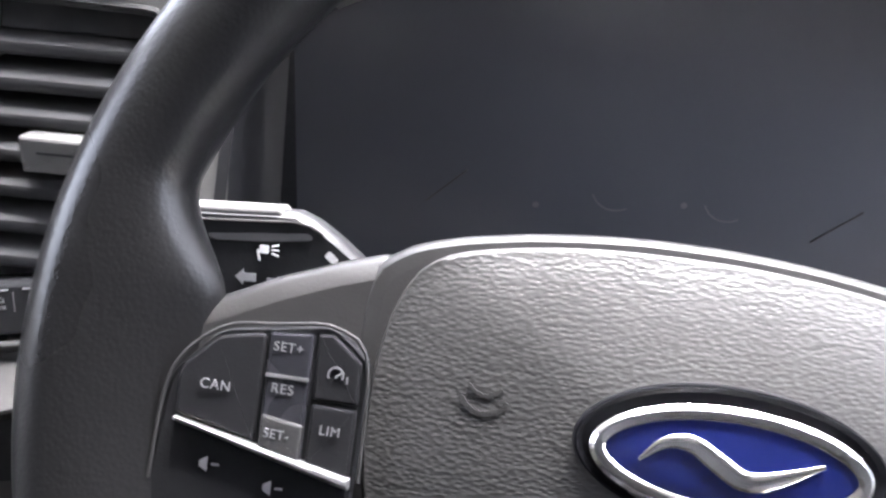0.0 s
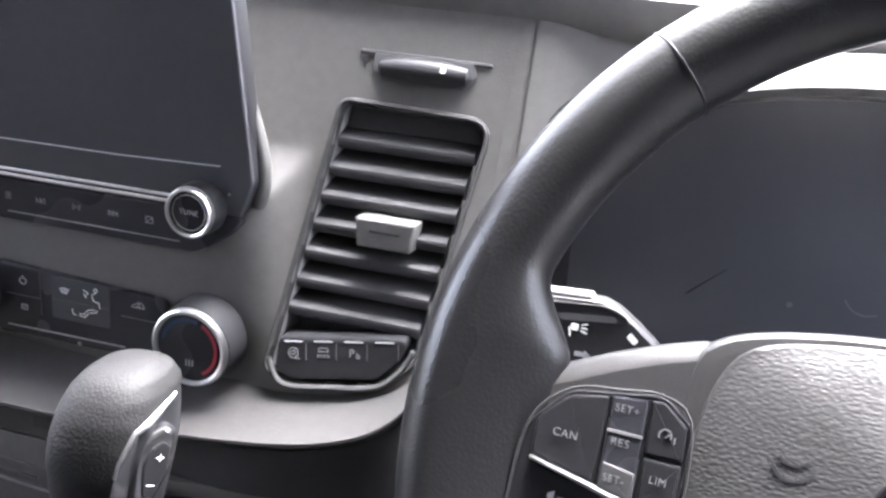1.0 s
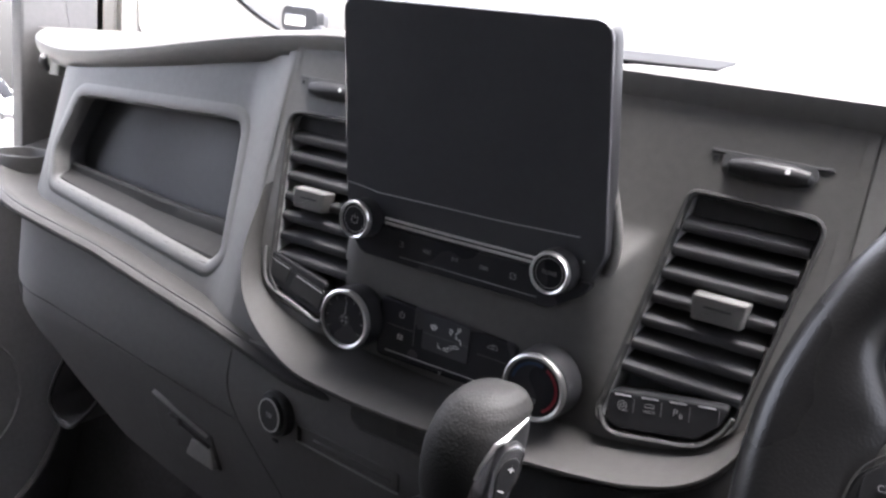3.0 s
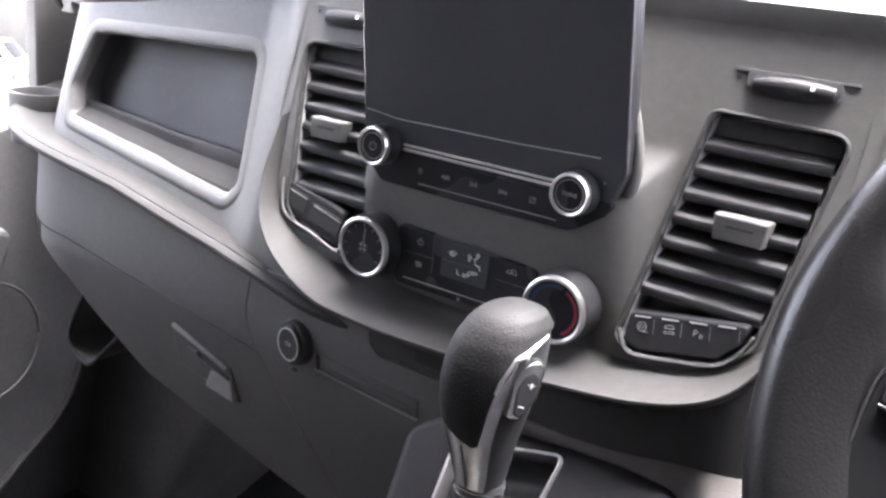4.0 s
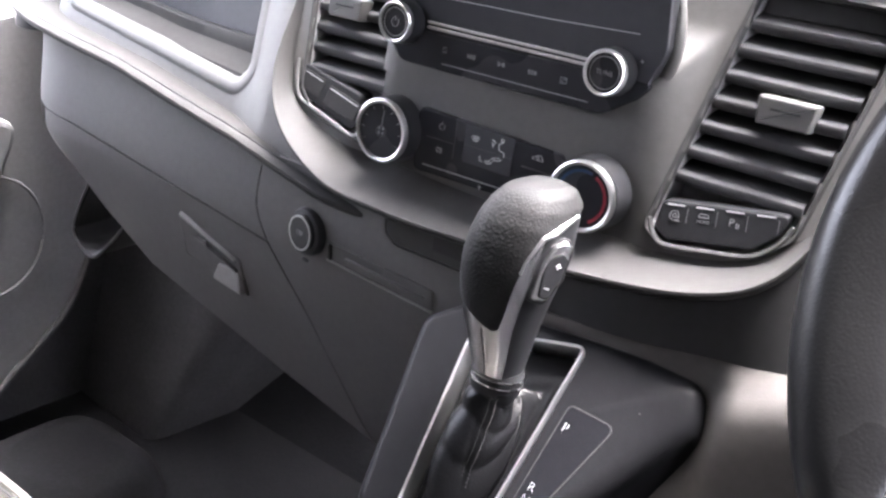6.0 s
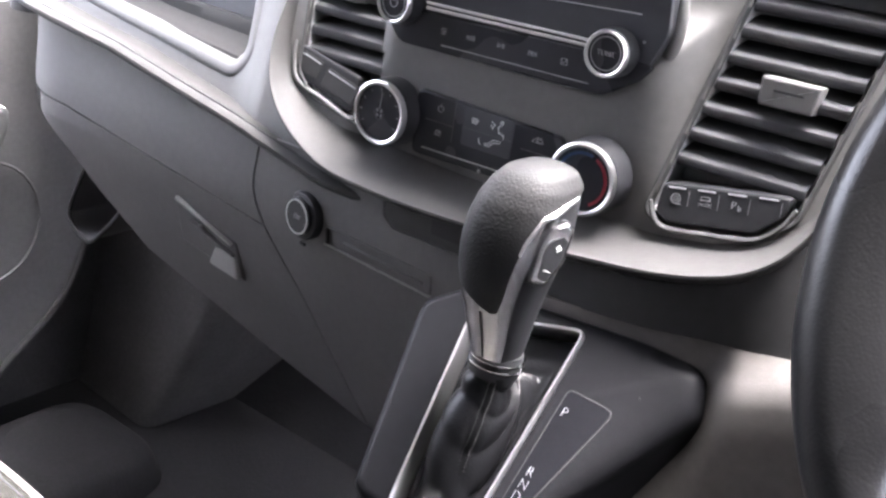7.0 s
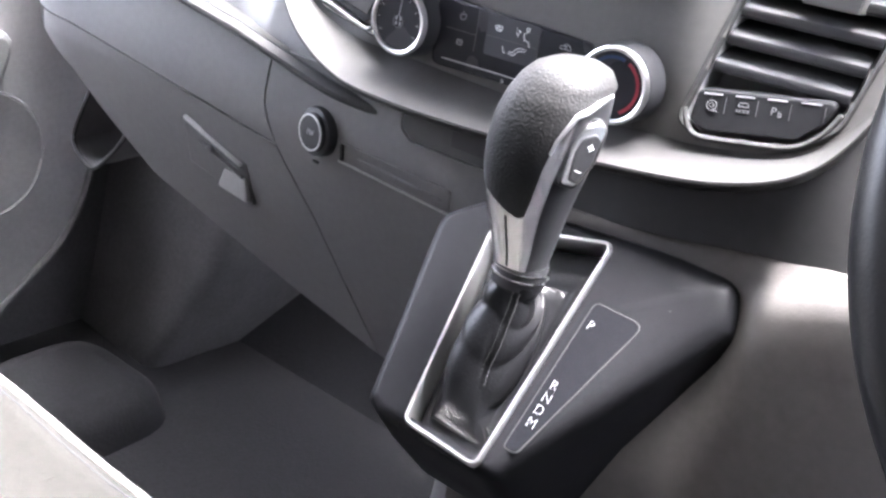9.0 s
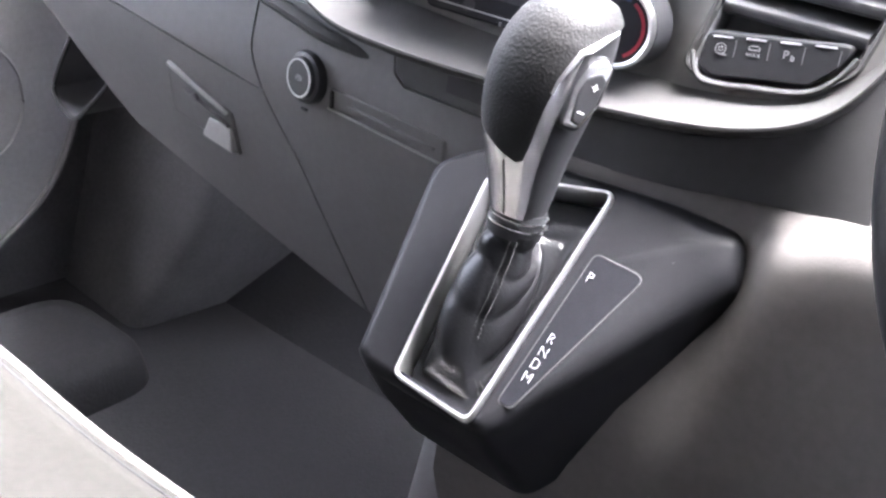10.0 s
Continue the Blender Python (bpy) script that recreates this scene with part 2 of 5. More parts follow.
def curve_through(points, n):
    """n points spread evenly over a smooth curve through some points."""
    pts = [Vector(p) for p in points]
    fine = []
    for i in range(len(pts) - 1):
        p0, p1, p2, p3 = pts[max(i - 1, 0)], pts[i], pts[i + 1], pts[min(i + 2, len(pts) - 1)]
        for k in range(20):
            s = k / 20
            fine.append(0.5 * (2 * p1 + (p2 - p0) * s + (2 * p0 - 5 * p1 + 4 * p2 - p3) * s * s + (3 * p1 - p0 - 3 * p2 + p3) * s ** 3))
    fine.append(pts[-1])
    run = [0.0]
    for a, b in zip(fine, fine[1:]):
        run.append(run[-1] + (b - a).length)
    out, j = [], 0
    for k in range(n):
        want = run[-1] * k / (n - 1)
        while j < len(run) - 2 and run[j + 1] < want:
            j += 1
        s = (want - run[j]) / max(run[j + 1] - run[j], 1e-9)
        out.append(fine[j].lerp(fine[j + 1], min(1, max(0, s))))
    return out


def box(w, d, h, edge=0.002, m=None):
    bm = slab(box_outline(w, d, min(edge * 2, w * 0.3, d * 0.3)), 0, h, edge)
    if m is not None:
        bm.transform(m)
    return bm


def bar(w, h, m, cx=0.0, cy=0.0, thick=0.0003):
    """A thin printed bar on a panel."""
    bm = slab(box_outline(w, h, min(w, h) * 0.2, 2, cx, cy), 0, thick, thick * 0.3)
    bm.transform(m)
    return bm


def join(*bms):
    out = bmesh.new()
    for b in bms:
        me = bpy.data.meshes.new("tmp")
        b.to_mesh(me)
        b.free()
        out.from_mesh(me)
        bpy.data.meshes.remove(me)
    return out


def letters(text, size, m, mat, parent, name="lettering", spread=1.0, thin=0.0):
    """Words on a panel, centred at the pose m."""
    c = bpy.data.curves.new("words", "FONT")
    c.body, c.size, c.align_x, c.align_y, c.extrude = text, size, "CENTER", "CENTER", 0.00015
    c.space_character, c.offset = spread, -thin
    ob = new("words", c)
    bpy.context.view_layer.update()
    me = bpy.data.meshes.new_from_object(ob.evaluated_get(bpy.context.evaluated_depsgraph_get()))
    bm = bmesh.new()
    bm.from_mesh(me)
    bpy.data.objects.remove(ob)
    bpy.data.curves.remove(c)
    bpy.data.meshes.remove(me)
    return part(name, bm, mat, parent, m=m, angle=20)


# ---- the cabin shell ----
def lean_y(z, base):
    """The fascia's surface: its top lies further forward."""
    return base + (z - 0.8) * 0.268


def curve2(pts):
    return [(p.x, p.z) for p in curve_through([(x, 0, z) for x, z in pts], 30)]


floor_z = 0.05
whole("floor", slab([(-0.88, -1.17), (0.88, -1.17), (0.88, 0.95), (-0.88, 0.95)], floor_z - 0.03, floor_z, 0.002), MAT,
      "dark carpeted cab floor", "floor", "structure")
whole("wall_front", sheet(steps_between(-0.86, 0.86, 4), [0, 1, 2, 3, 4],
      lambda x, k: (x, (0.42, 0.62, 0.74, 0.90, 0.95)[k], (0.045, 0.22, 0.5, 0.80, 0.898)[k]), thick=0.02), MAT, "dark carpeted front bulkhead behind the footwell", "wall", "structure")
whole("wall_rear", slab([(-0.86, 0.0), (0.86, 0.0), (0.86, 1.6), (-0.86, 1.6)], 0, 0.03), BULKHEAD, "grey rear cab bulkhead", "wall", "structure", m=face_at(0, -1.15, 0.04))
whole("ceiling", slab([(-0.86, -1.15), (0.86, -1.15), (0.86, -0.01), (-0.86, -0.01)], 1.6, 1.63), CEILING, "grey cloth headlining", "ceiling", "structure")


def wind(u, v):
    x = -0.84 + 1.68 * u
    bow = 0.08 * (1 - (x / 0.84) ** 2)
    return (x, 0.86 + bow - 0.88 * v, 0.9 + 0.7 * v)


screen_pane = whole("window_1", sheet(steps_between(0, 1, 12), steps_between(0, 1, 8), wind), GLASS, "wide raked windscreen", "window", "structure")
screen_pane.visible_shadow = False


def door_side(s, name):
    """A cab door with its dipped window; s: -1 for the passenger's side, 1 for the driver's."""
    d = thing(name, (s * 0.83, -0.3, 0.1), "grey front door with a dipped side window", "door", kind="structure")
    x0, x1 = (s * 0.80, s * 0.86) if s > 0 else (s * 0.86, s * 0.80)
    out = rounded([(-1.15, 0.03), (-0.04, 0.03), (0.06, 0.11), (0.131, 0.170), (0.199, 0.228), (0.235, 0.285), (0.262, 0.36), (0.31, 0.50), (0.36, 0.60), (0.36, 0.7), (0.24, 0.69), (0.12, 0.665), (-1.15, 0.74)], 0.02)
    m = Matrix(((0, 0, 1, 0), (1, 0, 0, 0), (0, 1, 0, 0), (0, 0, 0, 1)))
    part("door_panel", slab(out, x0, x1, 0.002), DOOR, d, m=m)
    part("door_pull", slab(rounded([(-0.6, 0.42), (0.1, 0.46), (0.14, 0.55), (-0.6, 0.52)], 0.03), s * 0.80 - 0.03 * (s > 0), s * 0.80 + 0.03 * (s < 0), 0.008), DOOR, d, m=m)
    part("window_frame", join(slab(rounded([(0.183, 0.66), (0.296, 0.66), (0.296, 0.95), (0.20, 1.55), (0.12, 1.55), (0.183, 0.95)], 0.004), s * 0.80 - 0.02 * (s < 0), s * 0.80 + 0.02 * (s > 0), 0.004),
                              slab(rounded([(-0.98, 0.72), (-0.93, 0.72), (-0.93, 1.6), (-0.98, 1.6)], 0.004), x0, x1, 0.004),
                              slab(rounded([(-0.98, 1.53), (0.15, 1.53), (0.15, 1.6), (-0.98, 1.6)], 0.004), x0, x1, 0.004)), LOWER, d, "dark grey window frame", m=m)
    # added out of view: closes the window's rear part to cut cabin light
    back = -0.26 if s > 0 else -0.46
    part("light_blocker", slab([(-1.15, 0.66), (back, 0.66), (back, 1.6), (-1.15, 1.6)], *sorted((s * 0.84, s * 0.86)), 0.001), BULKHEAD, d, "unseen dark panel that blocks window light", m=m)
    pane = part("pane", slab([(back + 0.005, 0.66), (0.20, 0.66), (0.16, 1.56), (back + 0.005, 1.56)], s * 0.83, s * 0.834, 0.001), GLASS, d, m=m)
    pane.visible_shadow = False
    ring_path = [(s * 0.796, 0.10 + 0.075 * math.cos(a), 0.38 + 0.085 * math.sin(a)) for a in steps_between(0, 2 * math.pi, 32)[:-1]]
    lip_path = curve_through([(s * 0.796, y, z) for y, z in ((-0.30, 0.045), (-0.10, 0.05), (0.06, 0.118), (0.131, 0.176), (0.199, 0.234), (0.232, 0.290), (0.257, 0.365), (0.30, 0.49))], 50)
    part("card_edge", tube([p[:] for p in lip_path], 0.005, n=10), LOWER, d, "rounded lower edge of the door card")
    part("speaker_rim", tube(ring_path, 0.0020, True, 8), DOOR, d)
    return d


door_side(-1, "door_1")
door_side(1, "door_2")
for s in (-1, 1):
    whole("wall_left" if s < 0 else "wall_right", slab([(-0.40, 0.03), (0.99, 0.03), (0.99, 0.64), (-0.40, 0.50)], s * 0.865, s * 0.88, 0.001), CARPET, "grey footwell side panel", "wall", "structure",
          m=Matrix(((0, 0, 1, 0), (1, 0, 0, 0), (0, 1, 0, 0), (0, 0, 0, 1))))


def pillar(s):
    """The cream trim at the foot of the windscreen pillar, with a small round speaker."""
    p = thing("pillar_trim", (s * 0.81, 0.45, 0.84), "cream windscreen pillar trim with a round speaker grille", "trim", "pillar trims", "structure")
    m = Matrix(((0, 0, 1, 0), (1, 0, 0, 0), (0, 1, 0, 0), (0, 0, 0, 1)))
    x0, x1 = sorted((s * 0.80, s * 0.86))
    part("panel", slab(rounded([(0.334, 0.70), (0.80, 0.70), (0.78, 0.82), (0.669, 0.874), (0.551, 0.928), (0.44, 1.02), (0.27, 1.6), (0.24, 1.6), (0.334, 0.95)], 0.01), x0, x1, 0.004), CREAM, p, m=m)
    part("door_seal", slab(rounded([(0.298, 0.70), (0.332, 0.70), (0.332, 0.95), (0.238, 1.6), (0.204, 1.6), (0.298, 0.95)], 0.004), x0 + 0.004, x1 - 0.004, 0.008), PIPING, p, "beige rubber door seal", m=m)
    part("edge_seal", tube([(s * 0.799, y, z) for y, z in curve2([(0.78, 0.822), (0.669, 0.875), (0.551, 0.929), (0.44, 1.02), (0.36, 1.25), (0.27, 1.6)])], 0.004, n=6), BLACK, p, "black windscreen edge seal")
    part("speaker_panel", slab(rounded([(0.360, 0.868), (0.495, 0.868), (0.497, 0.890), (0.40, 1.02), (0.355, 1.02)], 0.02), s * 0.80 if s > 0 else s * 0.80, s * 0.80 - s * 0.004, 0.001), CREAM, p, m=m)
    dots = []
    for k in range(1, 10):
        for a in range(6 * k):
            t = 2 * math.pi * a / (6 * k)
            dots.append(slab(ellipse(0.0011, 0.0011, 6, 0.412 + 0.0044 * k * math.cos(t), 0.922 + 0.0044 * k * math.sin(t)), s * 0.7955, s * 0.7948, 0.0002))
    part("speaker_holes", join(*dots), DASH, p, "pattern of small grille holes", m=m)


pillar(-1)
pillar(1)

# ---- dashboard ----
dash = thing("dashboard", (0, 0.1, 0.5), "grey grained plastic van dashboard with an open shelf and glove box", "dashboard")


def top_edge(x):
    """Height of the dash top's rear edge."""
    return 0.924 - 0.055 * smooth(-0.12, -0.58, x) if x < -0.12 else 0.924


def pad(x, k):
    z = top_edge(x) + 0.002
    front = 0.062 + 0.05 * max(0, (-0.45 - x) / 0.2) ** 2 + 0.12 * max(0, (0.55 - 0.82 + (x - 0.27) * 0.9) / 0.3) ** 2
    up = 0.0028 * smooth(-0.16, 0.06, x)
    rows = ((front + 0.014, z - 0.023), (front + 0.0062, z - 0.019), (front + 0.0022, z - 0.013), (front + 0.0003, z - 0.006 + up * 0.5), (front + 0.0005, z - 0.002 + up), (front + 0.0030, z + 0.0006 + up),
            (front + 0.012, z + 0.0022 + up), (0.2, z + 0.003 + up), (0.35, z + 0.002 + up), (0.55, z + 0.001), (0.75, z - 0.004), (0.92, z - 0.02))
    y, zz = rows[k]
    return (x, y, zz)


part("top_pad", sheet(steps_between(-0.79, 0.79, 80), list(range(12)), pad), DASH, dash, "grained dash top pad")
part("demister_vent", slab(rounded([(-0.16, 0.10), (0.080, 0.070), (0.125, 0.115), (0.070, 0.325), (-0.17, 0.24)], 0.003), 0.925, 0.9335, 0.001), DEMIST, dash, "black vent in the dash top")
part("pad_ridge", tube(curve_through([(-0.56, 0.25, 0.874), (-0.62, 0.36, 0.884), (-0.64, 0.46, 0.887), (-0.60, 0.58, 0.887), (-0.40, 0.66, 0.888), (-0.1, 0.70, 0.90)], 30), 0.008, n=8), DASH, dash)

VENT = rounded([(0.1215, 0.716), (0.135, 0.7085), (0.188, 0.7175), (0.2045, 0.733), (0.2255, 0.858), (0.1445, 0.860)], [0.006, 0.008, 0.012, 0.012, 0.010, 0.006], 5)
MIRROR = 0.015


def flip(outline):
    return [(2 * MIRROR - x, z) for x, z in outline][::-1]


CUBBY = rounded([(-0.503, 0.744), (-0.264, 0.715), (-0.249, 0.730), (-0.262, 0.842), (-0.492, 0.832), (-0.513, 0.775)], [0.012, 0.012, 0.012, 0.016, 0.016, 0.02], 5)
CLUSTER = rounded([(0.247, 0.672), (0.67, 0.672), (0.67, 0.875), (0.60, 0.897), (0.35, 0.897), (0.258, 0.872)], [0.01, 0.01, 0.03, 0.05, 0.05, 0.03], 6)


def ledge_z(x):
    """Height of the ledge's rounded nose."""
    return float(np.interp(x, (-0.70, -0.53, -0.45, -0.37, -0.29, -0.22, -0.165, -0.125, -0.075, -0.03), (0.740, 0.731, 0.722, 0.7145, 0.701, 0.690, 0.6785, 0.6705, 0.6635, 0.660)))


def fascia(x, z):
    side = lean_y(z, 0.035)
    b = max(smooth(0.092, 0.128, abs(x - 0.005)), smooth(0.785, 0.835, z))
    y = 0.0175 * (1 - b) + side * b
    y += 0.016 * smooth(-0.206, -0.262, x) if x < 0 else 0.010 * smooth(0.245, 0.30, x)
    y += 0.10 * max(0, (-0.50 - x) / 0.12) ** 2
    return (x, y, z)


U_IN = [(-0.2005, 0.9105), (-0.1985, 0.86), (-0.196, 0.80), (-0.190, 0.745), (-0.172, 0.718), (-0.125, 0.703), (-0.06, 0.697), (0.02, 0.695), (0.10, 0.700), (0.170, 0.7095), (0.205, 0.728), (0.224, 0.760), (0.231, 0.80), (0.2335, 0.86), (0.2355, 0.9105)]
U_OUT = [(-0.2058, 0.9105, 0.0642), (-0.2050, 0.86, 0.0500), (-0.2035, 0.80, 0.034), (-0.197, 0.745, 0.006), (-0.170, 0.709, -0.012), (-0.118, 0.683, -0.022), (-0.06, 0.6785, -0.027), (0.02, 0.6815, -0.03), (0.10, 0.688, -0.03),
         (0.168, 0.699, -0.028), (0.208, 0.719, -0.02), (0.228, 0.758, 0.002), (0.2385, 0.80, 0.034), (0.2405, 0.86, 0.0505), (0.2413, 0.9105, 0.0645)]
u_in, u_out = curve_through([(x, 0, z) for x, z in U_IN], 130), curve_through([(x, y, z) for x, z, y in U_OUT], 130)
u_low = curve_through([(x, y, z) for x, z, y in U_OUT[2:-2]], 90)
bowl = [(p.x, p.z) for p in u_out] + [(0.2415, 0.92), (-0.206, 0.92)]

us, vs = steps_between(-0.2055, 0.2415, 149), steps_between(0.666, 0.9120, 82)
part("centre_fascia", sheet(us, vs, fascia, lambda x, z: inside(x, z, bowl) and not inside(x, z, VENT) and not inside(x, z, flip(VENT))), DASH_SOFT, dash, "smooth centre fascia")
part("passenger_fascia", sheet(steps_between(-0.62, -0.2068, 138), steps_between(0.66, 0.912, 84), lambda x, z: fascia(x, min(max(z, ledge_z(x) - 0.008), top_edge(x) - 0.0165)), lambda x, z: not inside(x, z, CUBBY) and z > ledge_z(x) - 0.012), DASH, dash)
part("fascia_foot", sheet(steps_between(-0.2066, -0.10, 54), steps_between(0.66, 0.80, 70), lambda x, z: fascia(x, max(z, ledge_z(x) - 0.008)), lambda x, z: not inside(x, z, bowl) and z > ledge_z(x) - 0.012 and x < -0.09), DASH, dash)
part("driver_fascia", sheet(steps_between(0.2428, 0.80, 140), steps_between(0.66, 0.912, 63), fascia, lambda x, z: not inside(x, z, CLUSTER)), DASH, dash)

part("seam_backing", sheet([-0.216, -0.206, -0.194], steps_between(0.69, 0.912, 24), lambda x, z: (x, fascia(x, z)[1] + 0.0012, z)), DASH, dash)
part("seam_backing", sheet([0.236, 0.242, 0.250], steps_between(0.70, 0.912, 24), lambda x, z: (x, fascia(x, z)[1] + 0.0010, z)), LOWER, dash)


def lip(k, j):
    a, o = u_in[k], u_out[k]
    a = Vector(fascia(a.x, a.z)) + Vector((0, -0.0006, 0))
    mid = Vector((a.x * 0.35 + o.x * 0.65, a.y - 0.002 * smooth(0.83, 0.77, a.z), a.z * 0.35 + o.z * 0.65))
    if j <= 8:
        s = j / 8
        return (a * (1 - s) ** 2 + mid * 2 * s * (1 - s) + o * s ** 2)[:]
    dy, dz = ((-0.0003, -0.0016), (0.0015, -0.004), (0.006, -0.0062), (0.03, -0.0085))[j - 9]
    fade = smooth(0.80, 0.73, o.z)
    return (o.x, o.y + dy * fade, o.z + dz * fade)


low_k = [k for k in range(130) if u_out[k].z < 0.80]
part("fascia_lip", sheet(low_k, list(range(13)), lip), LEDGE, dash, "pale rounded lip under the centre fascia")
for run in (list(range(0, low_k[0] + 1)), list(range(low_k[-1], 130))):
    part("side_bevel", sheet(run, list(range(13)), lip), DASH_SOFT, dash, "rounded edge beside the vent")


# ledge under the open shelf
def ledge(x, j):
    z = ledge_z(x)
    back = 0.072 * max(0, (-0.48 - x) / 0.16) ** 2
    d, h = ((0.05, -0.005), (0.022, -0.005), (0.002, -0.0015), (-0.006, 0.0), (-0.0105, -0.0012), (-0.0138, -0.0042), (-0.0142, -0.0072), (-0.0115, -0.0098), (-0.006, -0.011), (0.004, -0.0112))[j]
    f = 0.25 + 0.75 * smooth(-0.055, -0.13, x)
    return (x, (d if d > 0 else d * f) + back, z + h * (0.5 + 0.5 * f))


part("ledge_groove", tube([(x, ledge(x, 3)[1] - 0.0012, ledge_z(x) - 0.0001) for x in steps_between(-0.60, -0.10, 60)], 0.0006, n=6), BLACK, dash, "thin dark groove along the ledge")
part("ledge", sheet(steps_between(-0.74, -0.052, 74), list(range(10)), ledge), LEDGE, dash, "pale ledge running across the dash")

# open shelf: recess behind the opening
shelf = part("shelf_recess", loft([[(x + (x + 0.385) * g, z + (z - 0.78) * g, d) for x, z in CUBBY] for g, d in ((0.012, 0.0), (0.0, -0.004), (-0.012, -0.012), (-0.02, -0.030), (-0.03, -0.034), (-0.999, -0.035))], caps=False), SHELF, dash, "dark open storage shelf")
for v in shelf.data.vertices:
    x, z, d = v.co
    yy = fascia(x, z)[1] - 0.0006 - d
    v.co = (x, yy, z)
bm = ring(inset(CUBBY, -0.009), [(-0.003, -0.0008), (-0.001, 0.0006), (0.003, 0.0012), (0.0065, 0.0012), (0.0092, 0.0003), (0.0112, -0.0022), (0.0124, -0.0065), (0.0130, -0.015), (0.0, -0.006)])
for v in bm.verts:
    x, z, d = v.co
    v.co = (x, fascia(x, z)[1] - d, z)
part("shelf_rim", bm, DASH, dash)


def shelf_floor(x, j):
    z = float(np.interp(x, (-0.505, -0.493, -0.367, -0.27, -0.25), (0.7475, 0.7455, 0.7275, 0.7195, 0.7185)))
    d, h = ((0.0045, -0.003), (0.006, 0.0025), (0.013, 0.0078), (0.022, 0.0132), (0.0245, 0.0160), (0.0255, 0.0265), (0.0275, 0.0290), (0.032, 0.0295), (0.034, 0.0))[j]
    f = float(np.interp(x, (-0.50, -0.40, -0.27), (0.45, 0.75, 1.0)))
    return (x, fascia(x, z)[1] + d * (0.6 + 0.4 * f), z + h * f)


part("shelf_front", sheet(steps_between(-0.503, -0.250, 40), list(range(9)), shelf_floor), LEDGE, dash, "pale shelf floor with a raised rear edge")


# lower panels
def low_bottom(x):
    return float(np.interp(x, (-0.72, -0.586, -0.544, -0.487, -0.451, -0.416, -0.36, -0.27, -0.19, -0.1, 0.14), (0.70, 0.667, 0.638, 0.614, 0.594, 0.562, 0.518, 0.490, 0.465, 0.44, 0.40)))


def seam_x(z):
    return float(np.interp(z, (0.40, 0.552, 0.606, 0.638, 0.70), (-0.075, -0.147, -0.181, -0.193, -0.188)))


def low(x, z):
    y = -0.004 - 0.004 * smooth(0.70, 0.64, z) + 0.40 * max(0, 0.625 - z) ** 1.15
    y += 0.14 * max(0, (-0.45 - x) / 0.2) ** 2
    return (x, y, z)


def lid_top(x):
    return float(np.interp(x, (-0.45, -0.312, -0.185), (0.640, 0.624, 0.607)))


def panel(xa, xb, za, zb, n, k):
    """A stretch of the lower dash, its edges given as functions."""
    def at(u, v):
        z = 0.66
        for _ in range(3):
            x = xa(z) + (xb(z) - xa(z)) * u
            z = za(x) + (zb(x) - za(x)) * v
        return low(x, z)
    return sheet(steps_between(0, 1, n), steps_between(0, 1, k), at, thick=0.004)


gap = 0.0008
part("upper_panel", panel(lambda z: -0.70, lambda z: seam_x(z) - gap, lambda x: max(lid_top(x) + gap, low_bottom(x)), lambda x: ledge_z(x) - 0.008, 60, 12), LOWER, dash)
glove = part("glove_box_lid", panel(lambda z: -0.50, lambda z: seam_x(z) - gap, low_bottom, lambda x: max(lid_top(x) - gap, low_bottom(x) + 0.0005), 60, 20), LOWER, dash, "grey glove box lid")
part("centre_panel", panel(lambda z: seam_x(z) + gap, lambda z: 0.16, low_bottom, lambda x: 0.680, 40, 24), LOWER, dash)
part("under_panel", sheet(steps_between(-0.70, 0.16, 40), [0, 1, 2], lambda x, k: (x, low(x, low_bottom(x))[1] + (0, 0.12, 0.3)[k], low_bottom(x) + (0, -0.005, 0.02)[k])), LOWER, dash)


def low_face(x, z, out=0.0):
    p = low(x, z)
    n = (low(x, z - 0.004)[1] - low(x, z + 0.004)[1]) / 0.008
    return face_at(x, p[1] - out, z, -math.degrees(math.atan(n)))


latch = part("latch", ring(rounded([(-0.036, -0.027), (0.044, -0.035), (0.037, 0.0045), (-0.037, 0.022)], 0.003, 3), [(0, -0.001), (0.0006, 0.0012), (0.0018, 0.0014), (0.003, -0.004)]), LOWER, glove, "recessed latch", m=low_face(-0.258, 0.575) @ pose(0, 0, 0, 0, 0, -6))
part("latch_well", slab(rounded([(-0.034, -0.025), (0.042, -0.033), (0.035, 0.0030), (-0.035, 0.020)], 0.003, 3), -0.006, 0.0012, 0.0003), LOWER, glove, m=low_face(-0.258, 0.575) @ pose(0, 0, 0, 0, 0, -6))
part("latch_paddle", slab(rounded([(0.004, -0.031), (0.041, -0.032), (0.036, -0.010), (0.010, -0.012)], 0.003, 3), -0.004, 0.0025, 0.002), LATCH_GLINT, glove, "latch paddle, paled for the light it catches", m=low_face(-0.258, 0.575) @ pose(0, 0, 0, 0, 0, -6) @ pose(0, -0.012, 0, -14, 0, 0) @ pose(0, 0.012, 0))
